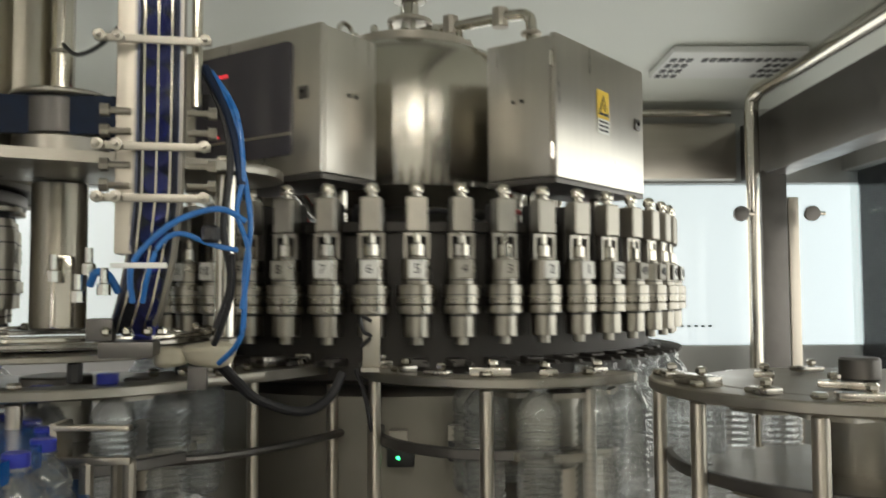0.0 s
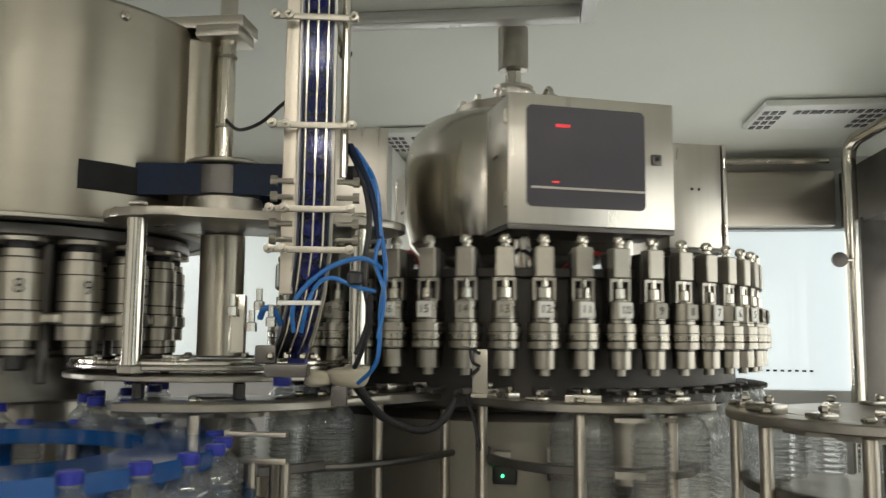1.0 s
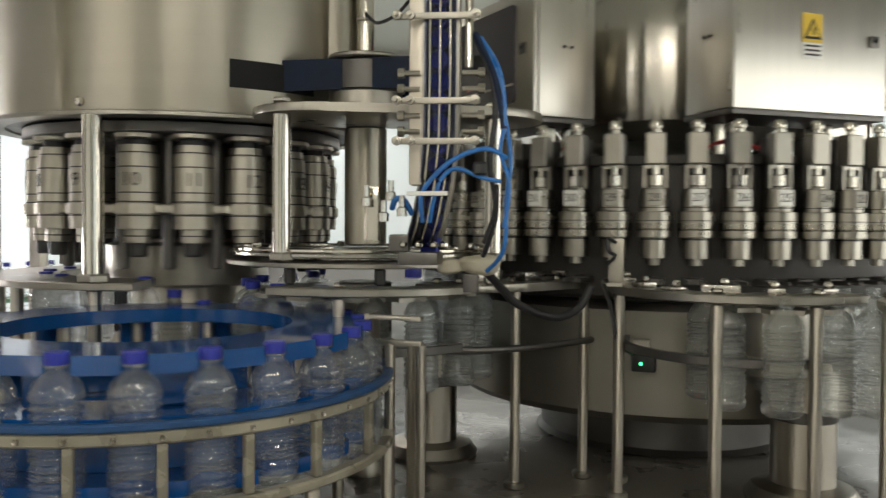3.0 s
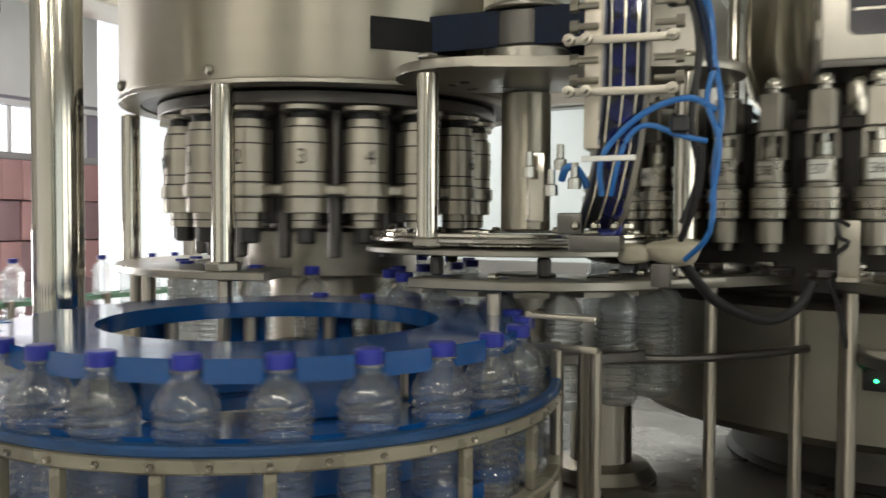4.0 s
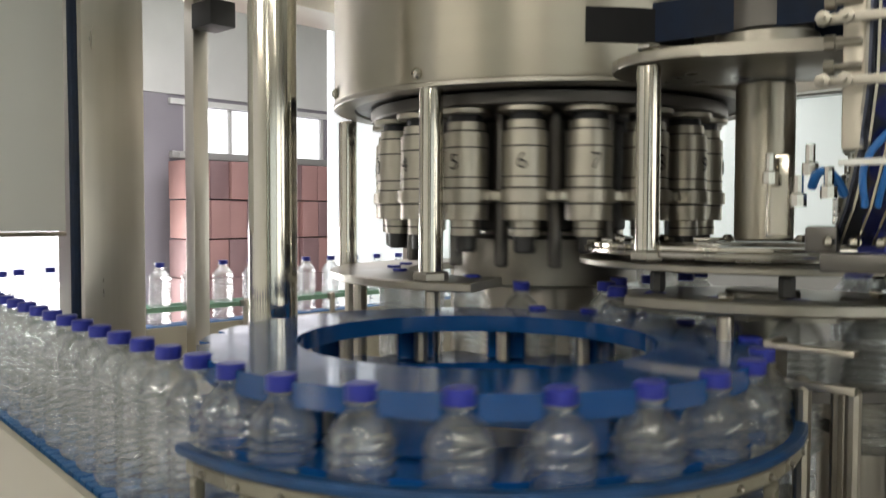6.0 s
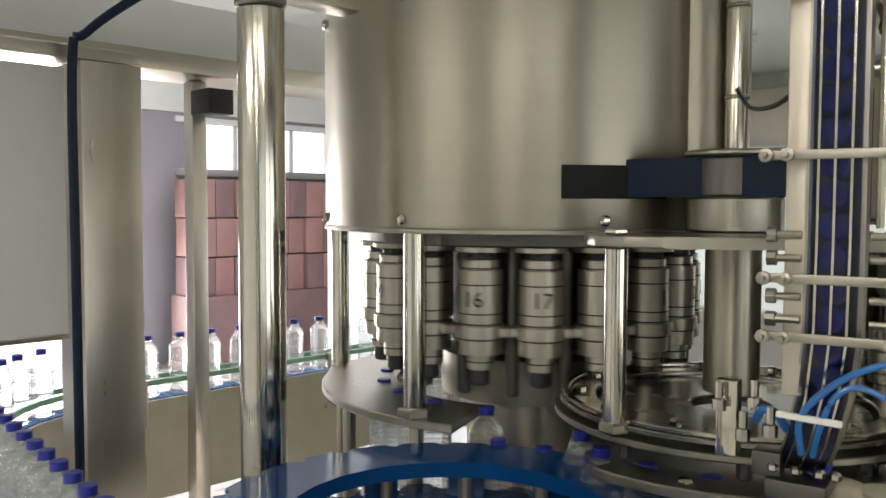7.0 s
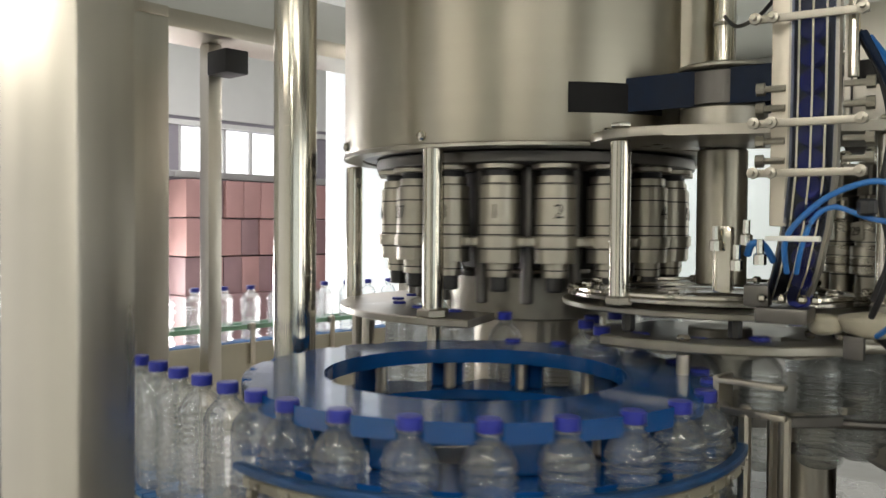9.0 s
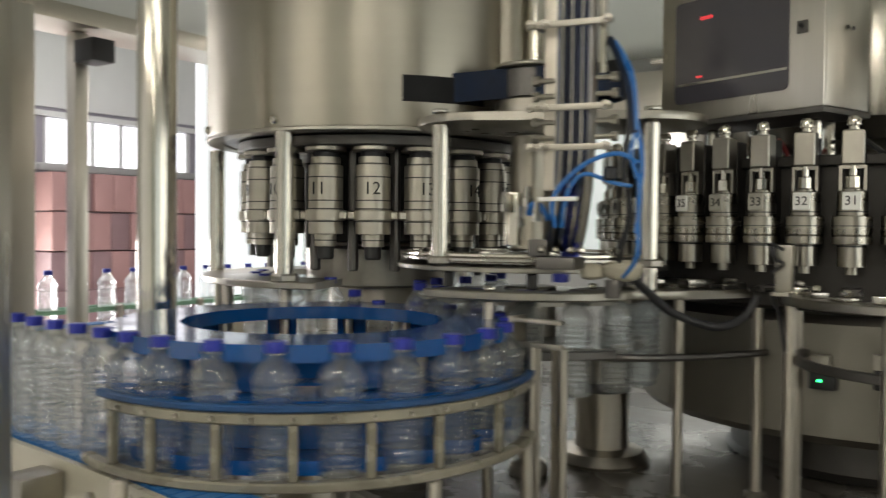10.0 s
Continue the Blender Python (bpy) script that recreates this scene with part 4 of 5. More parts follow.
def cap_chute():
    c = thing("cap_chute", "steel cap chute with navy caps between guide strips", "chute", (CHX, CHY, 0), 12)
    bend = [(0.0, 0.0, 2.555), (0.0, 0.0, 2.2), (0.0, 0.0, 1.75), (-0.002, 0.004, 1.64), (-0.012, 0.025, 1.56), (-0.03, 0.06, 1.49), (-0.05, 0.10, 1.44)]

    def strip(dx, dy, w, d):
        bm = bmesh.new()
        rows = []
        for x, y, z in bend:
            rows.append([bm.verts.new((x + dx + sx * w, y + dy + sy * d, z)) for sx, sy in ((-1, -1), (1, -1), (1, 1), (-1, 1))])
        for a, b in zip(rows, rows[1:]):
            for k in range(4):
                bm.faces.new((a[k], a[(k + 1) % 4], b[(k + 1) % 4], b[k]))
        bm.faces.new(rows[0])
        bm.faces.new(rows[-1])
        return bm
    part("side_plate", bevel(boxes((-0.062, -0.005, 1.56, -0.036, 0.05, 2.42)), 0.003), STEEL, c, "flat silver side plate")
    part("back_strip", strip(0, 0.024, 0.034, 0.004), DARKSTEEL, c)
    for dx in (-0.031, 0.031):
        part("side_strip", strip(dx, 0.0, 0.0035, 0.019), WORN, c)
    for dx in (-0.019, 0.0, 0.019):
        part("front_strip", strip(dx, -0.031, 0.0015, 0.0012), CHROME, c)
    # Added tinted strip; it puts the chute's shade over the caps.
    part("dimming_strip", strip(0.0, -0.0275, 0.03, 0.0012), DIMMER, c, "added tinted strip that darkens the chute caps")
    part("side_rail", tube([(0.052, -0.004, 2.35), (0.052, -0.004, 1.78)], 0.008, 10, steps=2), CHROME, c)
    for z in (2.33, 2.08, 1.872, 1.715, 1.64):
        k = part("clamp_bar", bevel(boxes((-0.085, -0.034, z - 0.006, 0.075, -0.027, z + 0.006)), 0.002), WORN, c)
        for x in (-0.08, -0.055, 0.066):
            part("clamp_bolt", lathe([(0, 0), (0.009, 0), (0.009, 0.010), (0.004, 0.011), (0.004, 0.022), (0, 0.022)], 8), WORN, k, at=(x, -0.034, z), rx=90)
    for z in (1.66, 1.69, 1.74, 1.77):
        for sx in (-1, 1):
            k = part("adjuster", lathe([(0, 0), (0.005, 0), (0.005, 0.03), (0.010, 0.03), (0.010, 0.042), (0, 0.042)], 8), WORN, c, at=(sx * 0.04, -0.01, z), ry=90 * sx)
    part("top_bracket", bevel(boxes((-0.09, -0.03, 2.36, 0.09, 0.06, 2.385)), 0.003), WORN, c)
    part("stay", tube([(0.05, 0.03, 2.03), (-0.02, 0.16, 2.2), (-0.12, 0.34, 2.42)], 0.013, 10, steps=3), CHROME, c)
    part("stay", tube([(-0.02, 0.05, 2.36), (-0.2, 0.35, 2.5)], 0.012, 10, steps=2), CHROME, c)
    part("sensor_block", bevel(boxes((-0.11, 0.05, 1.43, -0.07, 0.09, 1.465)), 0.005), DARKSTEEL, c)
    part("sensor_block", bevel(boxes((-0.16, 0.05, 1.45, -0.13, 0.08, 1.56)), 0.004), CHROME, c)
    for x, y, z in ((-0.11, 0.0, 1.49), (-0.075, 0.0, 1.50), (-0.15, 0.03, 1.52), (-0.10, 0.02, 1.53)):
        part("fitting", lathe([(0, 0), (0.010, 0), (0.010, 0.016), (0.006, 0.018), (0.006, 0.04), (0, 0.04)], 8), CHROME, c, at=(x, y, z))
    part("end_block", bevel(boxes((-0.09, 0.04, 1.405, -0.01, 0.13, 1.43)), 0.004), DARKSTEEL, c)
    for x in (-0.08, -0.05, -0.02, 0.0):
        part("end_screw", rod(x, 0.05, 1.438, 1.452, 0.008, 6), CHROME, c)


def hoses():
    h = thing("air_hose", "bright blue air hoses tied to the cap chute", "hose")
    x, y = CHX, CHY
    part("hose", tube([(x + 0.066, y + 0.02, 1.836), (x + 0.106, y, 1.774), (x + 0.123, y - 0.01, 1.70), (x + 0.138, y - 0.01, 1.607), (x + 0.128, y, 1.536), (x + 0.119, y + 0.02, 1.44), (x + 0.075, y + 0.06, 1.395)], 0.0043, 10), HOSEBLUE, h)
    part("hose", tube([(x + 0.070, y + 0.02, 1.838), (x + 0.114, y - 0.005, 1.77), (x + 0.128, y - 0.016, 1.68), (x + 0.120, y - 0.018, 1.62), (x + 0.137, y - 0.016, 1.56), (x + 0.124, y, 1.48)], 0.004, 10), HOSEBLUE, h)
    part("hose", tube([(x + 0.060, y + 0.02, 1.845), (x + 0.098, y, 1.775), (x + 0.116, y - 0.01, 1.72), (x + 0.126, y - 0.016, 1.66)], 0.0065, 10), BELTBLUE, h)
    part("hose", tube([(x + 0.132, y - 0.014, 1.607), (x + 0.097, y - 0.03, 1.624), (x + 0.044, y - 0.045, 1.607), (x + 0.0, y - 0.05, 1.571), (x - 0.022, y - 0.05, 1.536), (x - 0.026, y - 0.03, 1.49)], 0.0045, 10), HOSEBLUE, h)
    part("hose", tube([(x + 0.12, y - 0.014, 1.565), (x + 0.088, y - 0.03, 1.572), (x + 0.044, y - 0.04, 1.588), (x + 0.018, y - 0.048, 1.571), (x + 0.002, y - 0.048, 1.53), (x - 0.012, y - 0.03, 1.49)], 0.004, 10), HOSEBLUE, h)
    part("hose", tube([(x - 0.100, y + 0.0, 1.515), (x - 0.088, y - 0.01, 1.533), (x - 0.074, y, 1.53), (x - 0.066, y + 0.02, 1.505)], 0.006, 8), HOSEBLUE, h)
    part("black_cable", tube([(x + 0.05, y + 0.03, 1.85), (x + 0.085, y + 0.02, 1.78), (x + 0.10, y + 0.02, 1.70), (x + 0.09, y + 0.02, 1.60), (x + 0.10, y + 0.03, 1.52), (x + 0.075, y + 0.04, 1.45)], 0.0055, 8), BLACK, h)
    part("black_cable", tube([(x + 0.11, y - 0.005, 1.56), (x + 0.105, y + 0.01, 1.50), (x + 0.085, y + 0.03, 1.45), (x + 0.07, y + 0.05, 1.425)], 0.005, 8), BLACK, h)
    part("connector", bevel(boxes((x + 0.045, y + 0.04, 1.775, x + 0.078, y + 0.07, 1.81)), 0.004), BLACK, h)
    part("tie_bar", bevel(boxes((x - 0.05, y - 0.056, 1.538, x + 0.03, y - 0.048, 1.546)), 0.002), WHITE, h)
    part("joint", rod(x + 0.085, y - 0.03, 1.575, 1.60, 0.014, 10), BLACK, h)
    k = thing("cable", "black cable sagging between guide plates", "cable")
    part("cable_run", tube([(-0.386, 1.426, 1.392), (-0.367, 1.504, 1.344), (-0.341, 1.562, 1.305), (-0.277, 1.647, 1.272), (-0.23, 1.696, 1.292), (-0.206, 1.72, 1.34)], 0.0095, 10), BLACK, k)
    part("thin_wire", tube([(-0.181, 1.744, 1.346), (-0.16, 1.747, 1.282), (-0.145, 1.748, 1.211), (-0.12, 1.852, 1.166)], 0.005, 8), BLACK, k)
    g = thing("sensor_head", "cream plastic sensor head on the guide plate", "sensor", (-0.395, 1.37, 1.368))

    def lump(x, y, z, rx, ry, rz, seed):
        bm = bmesh.new()
        bmesh.ops.create_icosphere(bm, subdivisions=3, radius=1.0)
        r = random.Random(seed)
        ph = [r.uniform(0, 6) for _ in range(3)]
        for v in bm.verts:
            k = 1 + 0.10 * math.sin(3.1 * v.co.x + ph[0]) + 0.08 * math.sin(4.3 * v.co.z + ph[1]) + 0.06 * math.sin(5.2 * v.co.y + ph[2])
            v.co = Vector((x + v.co.x * rx * k, y + v.co.y * ry * k, z + v.co.z * rz * k))
        return bm
    part("body", lump(0.012, 0, 0.036, 0.042, 0.026, 0.021, 2), CREAM, g)
    part("knob", lump(-0.048, 0.005, 0.031, 0.028, 0.024, 0.018, 5), CREAM, g)
    part("bracket", bevel(boxes((-0.02, -0.006, -0.022, 0.012, 0.006, 0.016)), 0.003), DARKSTEEL, g)
    b = thing("stop_bracket", "small upright steel stop bracket with a wire loop", "bracket", (-0.145, 1.70, 1.346))
    part("plate", bevel(boxes((-0.018, -0.006, 0, 0.018, 0.006, 0.11)), 0.002), WORN, b)
    part("foot", boxes((-0.018, -0.03, 0, 0.018, -0.007, 0.008)), WORN, b)
    part("wire_loop", tube([(0.0, -0.01, 0.10), (-0.02, -0.02, 0.11), (-0.015, -0.02, 0.08), (0.0, -0.02, 0.07), (-0.02, -0.02, 0.05)], 0.004, 6), BLACK, b)
    s = thing("photo_sensor", "small black photo sensor with a green light", "sensor", (-0.10, 1.86, 1.12))
    part("case", bevel(boxes((-0.025, 0.0, 0.0, 0.035, 0.03, 0.045)), 0.005), BLACK, s)
    part("status_light", rod(0, 0, 0, 0.006, 0.0038, 10), GREENLED, s, at=(0.0, -0.001, 0.022), rx=90)
    part("mount", boxes((-0.02, 0.002, 0.046, 0.02, 0.02, 0.08)), WORN, s)
    s2 = thing("photo_sensor", "small black photo sensor with a red light", "sensor", (0.03, 1.87, 1.13))
    part("case", bevel(boxes((-0.02, 0.0, 0.0, 0.03, 0.03, 0.045)), 0.005), BLACK, s2)
    part("status_light", rod(0, 0, 0, 0.005, 0.006, 10), REDLED, s2, at=(0.0, -0.001, 0.022), rx=90)
    part("mount", boxes((-0.02, 0.002, 0.046, 0.02, 0.02, 0.08)), WORN, s2)


cap_chute()
hoses()
fixed_column(-0.70, 1.99, 1.16)


def bracket_posts():
    g = thing("guide_stand", "cluster of thin steel guide posts beside the wheel", "stand", (-0.56, 1.33, 0))
    for x, y in ((0, 0), (0.03, 0.05), (-0.03, 0.07), (0.06, 0.02)):
        part("post", rod(x, y, TABLE, 1.24, 0.011, 10), STEEL, g)
    part("cross_bar", bevel(boxes((-0.05, -0.007, 1.235, 0.07, 0.007, 1.247)), 0.003), STEEL, g)
    part("cross_bar", bevel(boxes((-0.05, -0.012, 1.288, 0.07, 0.008, 1.297)), 0.003), STEEL, g)
    part("side_plate", bevel(boxes((-0.055, -0.01, 1.23, -0.043, 0.05, 1.30)), 0.003), STEEL, g)


bracket_posts()


# ---- discharge wheel with rails ----
def discharge_wheel():
    w = thing("discharge_wheel", "blue plastic discharge star wheel with bottle pockets", "star wheel", (WX, WY, 0))

    def star_ring(r0, r1, pr, z0, z1):
        outer_pts = star_points(r1, NW, pr)
        n = len(outer_pts)
        bm = bmesh.new()
        rows = []
        for x, y in outer_pts:
            q = math.atan2(y, x)
            ix, iy = r0 * math.cos(q), r0 * math.sin(q)
            rows.append([bm.verts.new(p) for p in ((x, y, z0), (x, y, z1), (ix, iy, z1), (ix, iy, z0))])
        for i in range(n):
            p, q = rows[i], rows[(i + 1) % n]
            for k in range(4):
                bm.faces.new((p[k], q[k], q[(k + 1) % 4], p[(k + 1) % 4]))
        return bm
    part("upper_star", star_ring(0.285, WR + 0.002, 0.020, 1.252, 1.283), BLUE, w)
    part("lower_star", star_ring(0.30, WR + 0.012, 0.037, 1.168, 1.188), BLUE, w)
    part("base_star", star_ring(0.30, WR + 0.012, 0.037, 1.06, 1.085), BLUE, w)
    part("backing", lathe([(0.35, 1.086), (0.364, 1.086), (0.364, 1.167), (0.35, 1.167)], 48), BLUE, w)
    for i in range(12):
        a = radians(30 * i + 7.5)
        part("spacer", rod(0.315 * math.cos(a), 0.315 * math.sin(a), 1.189, 1.2515, 0.013, 10), STEEL, w)
    for i in range(12):
        a = 30 * i
        part("pocket_block", bevel(boxes((0.345, -0.038, 1.189, 0.372, 0.038, 1.2515)), 0.004, 1), BLUE, w, at=(0, 0, 0), rz=a + 7.5)
    part("web", ring(0.06, 0.30, 1.045, 1.058, 40), WORN, w)
    part("hub", rod(0, 0, 0.98, 1.10, 0.075, 24), WORN, w)
    return w


def wheel_rail():
    g = thing("bottle_guide", "aged beige guide rails on square posts", "guide rail", (WX, WY, 0))
    r = 0.474
    part("upper_rail", ring(r, r + 0.014, 1.157, 1.177, 60, a0=-95, a1=38), BEIGE, g)
    part("wear_strip", ring(r - 0.001, r + 0.018, 1.178, 1.191, 60, a0=-98, a1=38), WEARBLUE, g, "blue plastic wear strip")
    for a in range(-90, 40, 8):
        part("rail_screw", rod(0, 0, 0, 0.003, 0.0045, 6), WORN, g, at=((r + 0.0145) * math.cos(radians(a)), (r + 0.0145) * math.sin(radians(a)), 1.167), rx=90, rz=a + 90)
    part("lower_rail", ring(r - 0.005, r + 0.02, 1.045, 1.062, 60, a0=-106, a1=38), BEIGE, g)
    for a in (-93, -81, -65.5, -50, -34.5, -19, 0, 25):
        q = radians(a)
        part("post", bevel(boxes((-0.006, -0.008, 1.0625, 0.008, 0.008, 1.1565)), 0.002, 1), BEIGE, g, at=((r + 0.007) * math.cos(q), (r + 0.007) * math.sin(q), 0), rz=a)
    for a in (-100, -60, -20, 20):
        q = radians(a)
        part("leg", rod((r + 0.007) * math.cos(q), (r + 0.007) * math.sin(q), TABLE, 1.0445, 0.013, 12), STEEL, g)


wheel = discharge_wheel()
fixed_column(WX, WY, 0.978, 0.08)
wheel_rail()


# ---- outfeed conveyor ----
def conveyor_line():
    """Centre line of the outfeed: straight, a quarter turn, then along the hall."""
    pts = [(-1.0, WY - WR), (-1.4, 0.735), (-2.35, 0.835)]
    for k in range(1, 9):
        pts.append((-2.40 + 0.78 * math.sin(radians(-k * 90 / 8)), 0.84 + 0.55 * (1 - math.cos(radians(k * 90 / 8)))))
    pts += [(-3.18, 2.0), (-3.17, 3.0), (-3.16, 6.5), (-3.14, 18.0)]
    return pts


CONV = conveyor_line()


def offset_line(pts, off):
    out = []
    for i, p in enumerate(pts):
        a, b = pts[max(i - 1, 0)], pts[min(i + 1, len(pts) - 1)]
        d = Vector((b[0] - a[0], b[1] - a[1])).normalized()
        out.append((p[0] - d.y * off, p[1] + d.x * off))
    return out


def ribbon(pts, o0, o1, z0, z1):
    a, b = offset_line(pts, o0), offset_line(pts, o1)
    bm = bmesh.new()
    rows = [[bm.verts.new(v) for v in ((*p, z0), (*p, z1), (*q, z1), (*q, z0))] for p, q in zip(a, b)]
    for p, q in zip(rows, rows[1:]):
        for k in range(4):
            bm.faces.new((p[k], q[k], q[(k + 1) % 4], p[(k + 1) % 4]))
    bm.faces.new(rows[0])
    bm.faces.new(rows[-1])
    return bm


ZB = ZCAP - HB


def conveyor():
    c = thing("conveyor", "outfeed bottle conveyor with a blue chain and pale side plates", "conveyor")
    first = [(-0.62, 0.66)] + CONV
    part("chain_bed", ribbon(first, -0.048, 0.048, ZB - 0.03, ZB - 0.012), DARKSTEEL, c)
    part("side_plate", ribbon(first, 0.052, 0.066, ZB - 0.40, ZB - 0.004), BEIGE_STEEL, c, "pale steel side plate")
    part("side_plate", ribbon(first, -0.066, -0.052, ZB - 0.40, ZB - 0.004), BEIGE_STEEL, c, "pale steel side plate")
    # chain slats
    line = []
    for p, q in zip(first, first[1:]):
        n = max(1, int(math.dist(p, q) / 0.033))
        for k in range(n):
            t = k / n
            line.append((p[0] + (q[0] - p[0]) * t, p[1] + (q[1] - p[1]) * t, math.degrees(math.atan2(q[1] - p[1], q[0] - p[0]))))
    slat = meshed("chain_slat", boxes((-0.0145, -0.046, -0.011, 0.0145, 0.046, -0.001)), CONVBLUE, False)
    for x, y, a in line[:200]:
        part("chain_slat", slat, None, c, at=(x, y, ZB), rz=a)
    back = [p for p in CONV if p[0] < -2.9]
    for off in (-0.055, 0.055):
        part("guide", ribbon(back, off - 0.006, off + 0.006, ZB + 0.055, ZB + 0.075), GREENR, c, "pale green guide rail")
    for y in (1.6, 2.05, 2.5, 2.95):
        part("guide_post", rod(-3.10, y, ZB - 0.1, ZB + 0.085, 0.012, 10), STEEL, c)
        part("guide_head", bevel(boxes((-3.125, y - 0.015, ZB + 0.05, -3.095, y + 0.015, ZB + 0.08)), 0.003), WORN, c)
    for x, y in ((-1.25, 0.66), (-2.2, 0.75), (-3.1, 1.6), (-3.1, 2.6)):
        part("leg", bevel(boxes((x - 0.025, y - 0.005, GZ, x + 0.025, y + 0.045, ZB - 0.401)), 0.004), STEEL, c)
    part("bracket_box", bevel(boxes((-1.25, 0.565, 0.972, -1.175, 0.648, 1.025)), 0.004), WORN, c)
    for x, z in ((-1.08, ZB - 0.05), (-1.25, ZB - 0.05), (-1.05, ZB - 0.13), (-1.5, ZB - 0.06)):
        part("bolt", lathe([(0, 0), (0.010, 0), (0.010, 0.008), (0, 0.009)], 6), WORN, c, at=(x, 0.637 + (-1.0 - x) * 0.09, z), rx=90)
    part("post", rod(-0.93, 0.60, GZ, ZB + 0.02, 0.014, 12), STEEL, c)


BEIGE_STEEL = mat("pale_steel_paint", (0.42, 0.395, 0.315), 0.35, 0.25, 0.12, 10, 0.04)
conveyor()


# ---- bottles and caps ----
def bottle_mesh():
    r, h = 0.0415, HB
    pr = [(0, 0.006), (0.022, 0.002), (0.033, 0.0), (0.039, 0.006), (r, 0.014)]
    for k in range(72):
        # rounded ribs, deepest at the waist
        z = 0.02 + k * 0.00215
        pr.append((r - (0.0024 + 0.0006 * math.cos(k * 0.21)) * (1 - math.cos(2 * math.pi * k / 6)), z))
    pr += [(r, 0.178), (r - 0.0015, 0.184), (0.034, 0.198), (0.024, 0.21), (0.0165, 0.216), (0.0148, 0.222), (0.0148, 0.24), (0.0, 0.2405)]
    me = meshed("bottle", lathe(pr, 24), PET)
    me.set_sharp_from_angle(angle=radians(80))
    return me


def cap_mesh():
    bm = lathe([(0.0, 0.0), (0.0175, 0.0), (0.0185, 0.002), (0.0185, 0.017), (0.017, 0.019), (0, 0.0195)], 24)
    return meshed("cap", bm, CAPBLUE)


def arc(cx, cy, r, a0, a1, n=60):
    return [(cx + r * math.cos(radians(a0 + (a1 - a0) * k / n)), cy + r * math.sin(radians(a0 + (a1 - a0) * k / n))) for k in range(n + 1)]


def flow():
    """The bottles' way as samples of (phase, x, y, z); one bottle is one unit of phase behind the next."""
    segs = [
        ([(RX + 4.5, RY + RR), (RX + 0.1, RY + RR)], 0.09, 1.10),
        (arc(RX, RY, RR, 90, 166), 0.12, 1.10),
        (arc(BX, BY, BR, -14, -248), 0.12, 1.10),
        (arc(FX, FY, FR, -68, 229, 120), 2 * math.pi * FR / NV, 1.10),
        (arc(TX, TY, TR, 49, -195), 0.12, 1.10),
        (arc(CX, CY, CR, -15, 300.5, 100), 2 * math.pi * CR / NH, 1.10),
        (arc(WX, WY, WR, 120, -90, 90), 2 * math.pi * WR / NW, ZB),
        (CONV[1:9], 0.095, ZB),
        (CONV[9:], 0.14, ZB),
    ]
    out, s, starts = [], 0.0, []
    last = None
    for pts, pitch, z in segs:
        starts.append(s)
        for p in pts:
            if last is not None:
                s += math.dist(p, last[:2]) / pitch
            if not out or s > out[-1][0]:
                out.append((s, p[0], p[1], z))
            last = p
        starts[-1] = next(o[0] for o in out if o[1] == pts[0][0] and o[2] == pts[0][1]) if any(o[1] == pts[0][0] and o[2] == pts[0][1] for o in out) else starts[-1]
    return np.array(out), starts


WAY, STARTS = flow()
THETA0 = -90 - 32.7                      # carousel's turn at the start
PHASE = STARTS[6] + (120 - 0.75) / (360 / NW)
PHASE -= math.floor(PHASE)


def spot(s):
    return tuple(float(np.interp(s, WAY[:, 0], WAY[:, i])) for i in (1, 2, 3))


S_CAP = STARTS[4] + 0.414 * (STARTS[5] - STARTS[4])
PICK = (CHX - 0.06, CHY + 0.11, 1.41)
CHUTE = [PICK, (CHX - 0.03, CHY + 0.06, 1.49), (CHX - 0.012, CHY + 0.02, 1.56), (CHX, CHY, 1.64), (CHX, CHY, 2.0), (CHX, CHY, 8.0)]
CHL = np.concatenate([[0], np.cumsum([math.dist(a, b) for a, b in zip(CHUTE, CHUTE[1:])])])


def cap_spot(s):
    if s >= S_CAP:
        x, y, z = spot(s)
        return x, y, z + HB - 0.0195
    q = (S_CAP - s - 1) * 0.0395
    if q < 0:
        x, y, z = spot(S_CAP)
        t = S_CAP - s
        return x + (PICK[0] - x) * t, y + (PICK[1] - y) * t, z + HB - 0.0195 + (PICK[2] - z - HB + 0.0195) * t
    return tuple(float(np.interp(q, CHL, [c[i] for c in CHUTE])) for i in range(3))


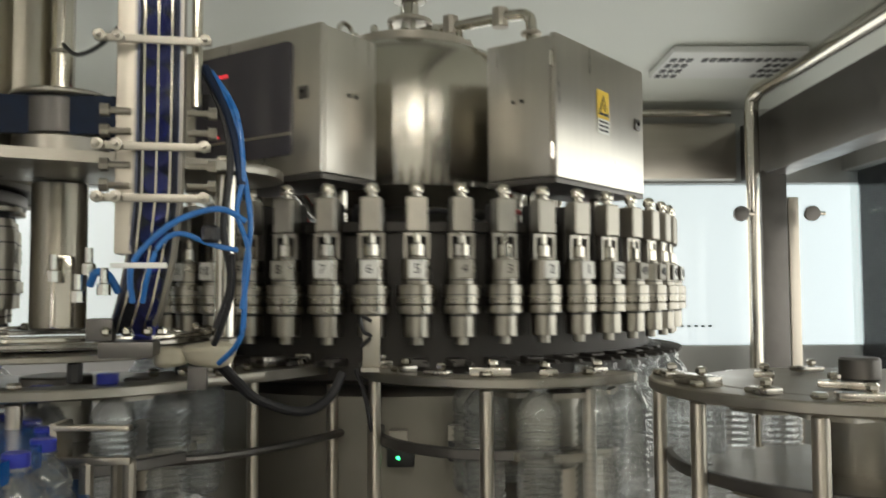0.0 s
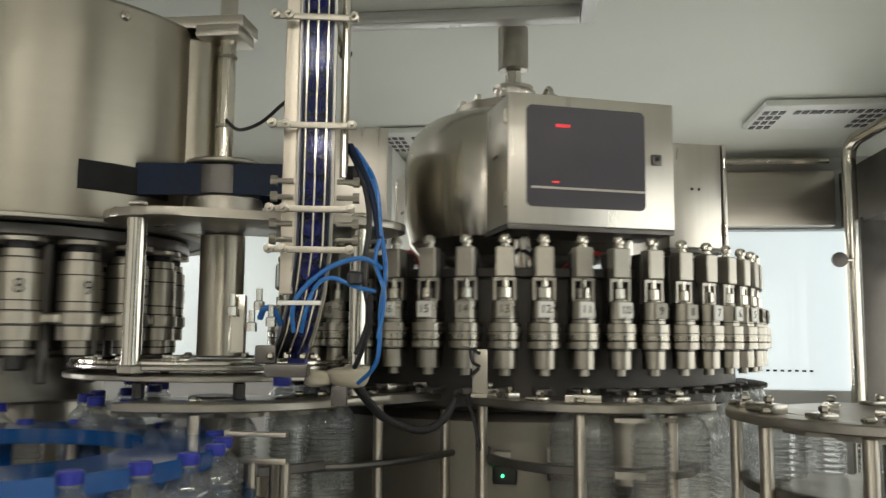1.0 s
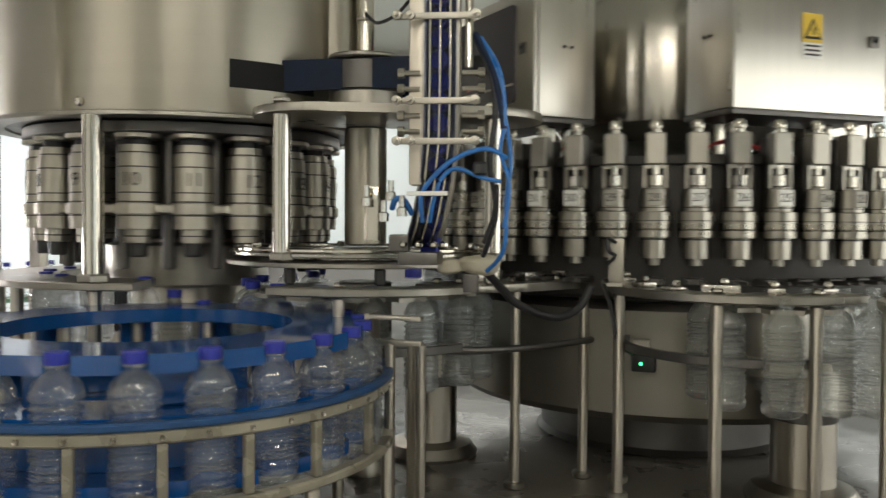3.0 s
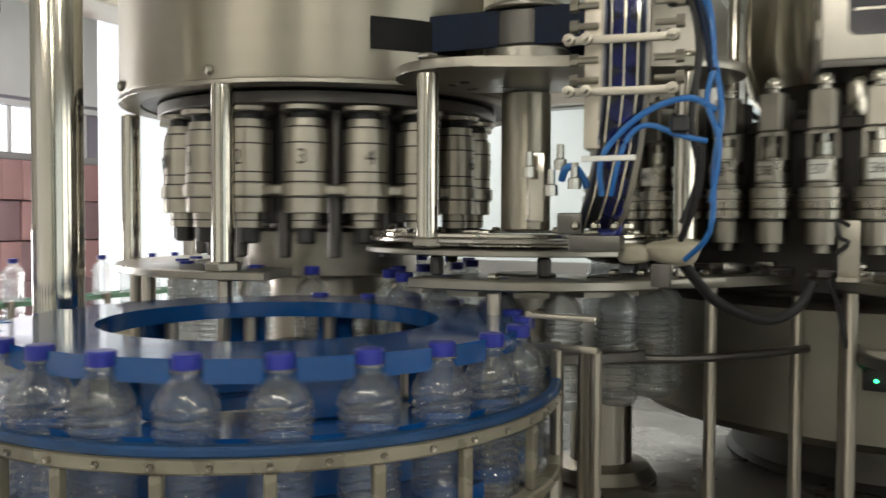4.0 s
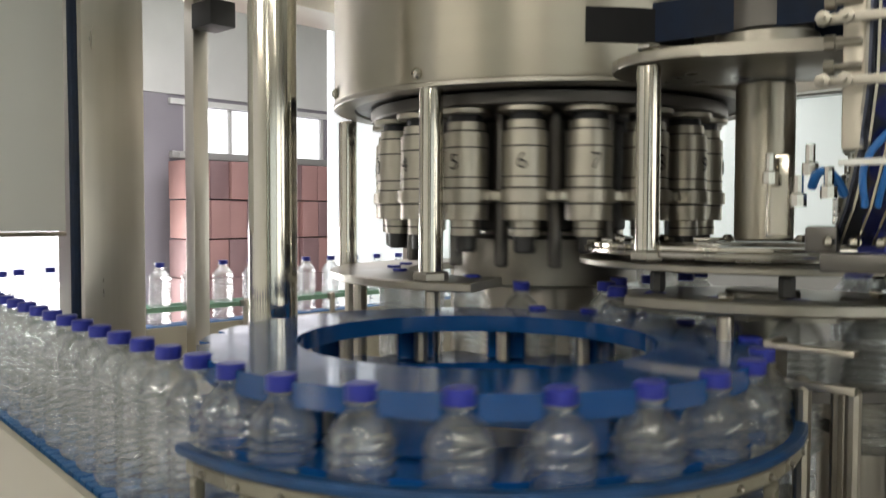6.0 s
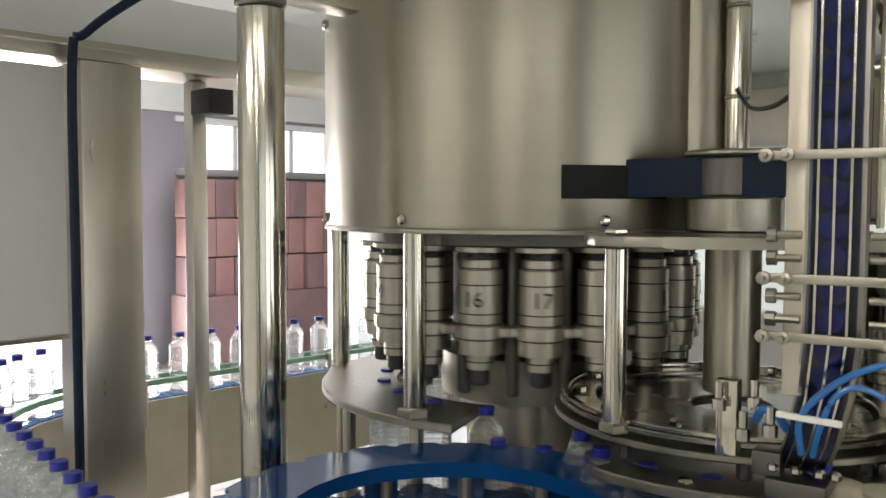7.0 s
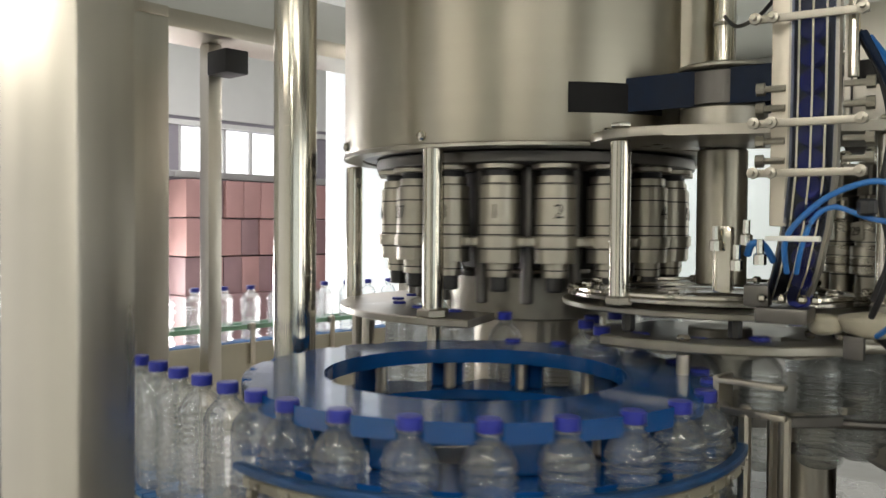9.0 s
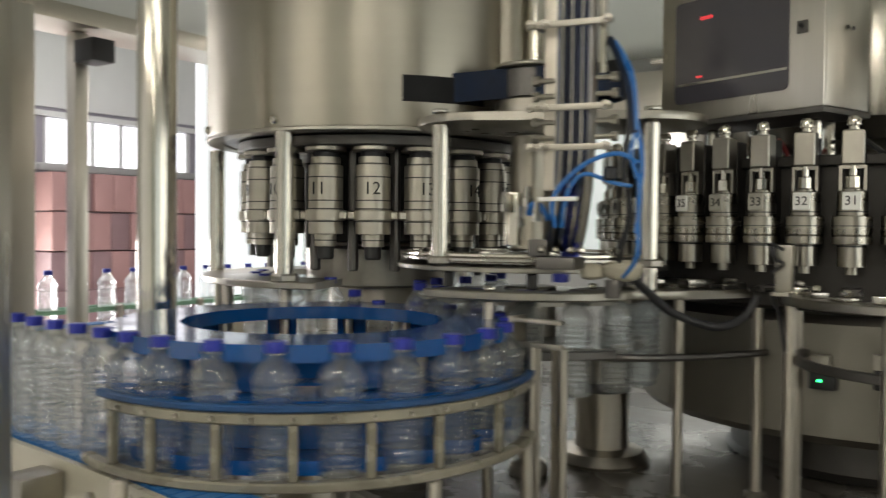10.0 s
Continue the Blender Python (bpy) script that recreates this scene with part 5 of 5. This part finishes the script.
END = float(np.interp(4.6, [w[2] for w in WAY if w[1] < -3.1], [w[0] for w in WAY if w[1] < -3.1]))
FIRST = int(S_CAP - RATE * 10.0) - 6
bottles, loose_caps = [], []


def make_bottles():
    body, cap = bottle_mesh(), cap_mesh()
    collar = meshed("neck_ring", ring(0.0152, 0.0205, 0.2222, 0.2258, 20, e=0.001), PET)
    for k in range(max(2, FIRST), int(END)):
        s0 = k + PHASE
        capped = s0 >= S_CAP
        b = new("water_bottle", body)
        tagged(b, "clear ribbed plastic water bottle with a blue cap" if capped else "clear ribbed plastic water bottle passing the filler", "bottle", "water bottles")
        b.matrix_basis = P(*spot(s0))
        bottles.append((b, s0))
        part("neck_ring", collar, None, b)
        if capped:
            part("cap", cap, None, b, "blue screw cap", at=(0, 0, HB - 0.0195))
        else:
            c = new("bottle_closure", cap)
            tagged(c, "navy plastic closure sliding down the chute", "closure", "chute closures")
            c.matrix_basis = P(*cap_spot(s0))
            loose_caps.append((c, s0))


make_bottles()


def motions():
    steps = [0.1 * i for i in range(101)]
    turns = [0.2 * i for i in range(51)]
    walk(carousel, [(t, P(FX, FY, 0, 0, 0, THETA0 + 1.008 * RATE * 360 / NV * t)) for t in turns])
    head0 = 12.7
    walk(head_turret, [(t, P(CX, CY, 0, 0, 0, head0 + RATE * 360 / NH * t)) for t in turns])
    wheel0 = 120 - 360 / NW * (PHASE - STARTS[6])
    walk(wheel, [(t, P(WX, WY, 0, 0, 0, wheel0 - RATE * 360 / NW * t)) for t in turns])
    walk(transfer, [(t, P(TX, TY, 0, 0, 0, -RATE * 360 / 15.7 * t)) for t in turns])
    walk(infeed, [(t, P(BX, BY, 0, 0, 0, -RATE * 360 / 15.7 * t)) for t in turns])
    walk(outer, [(t, P(RX, RY, 0, 0, 0, RATE * 360 / 17.3 * t)) for t in turns])
    for b, s0 in bottles:
        walk(b, [(t, P(*spot(s0 + RATE * t))) for t in steps])
    for c, s0 in loose_caps:
        walk(c, [(t, P(*cap_spot(s0 + RATE * t), 80 if s0 + RATE * t < S_CAP - 1 else 0)) for t in steps])


motions()
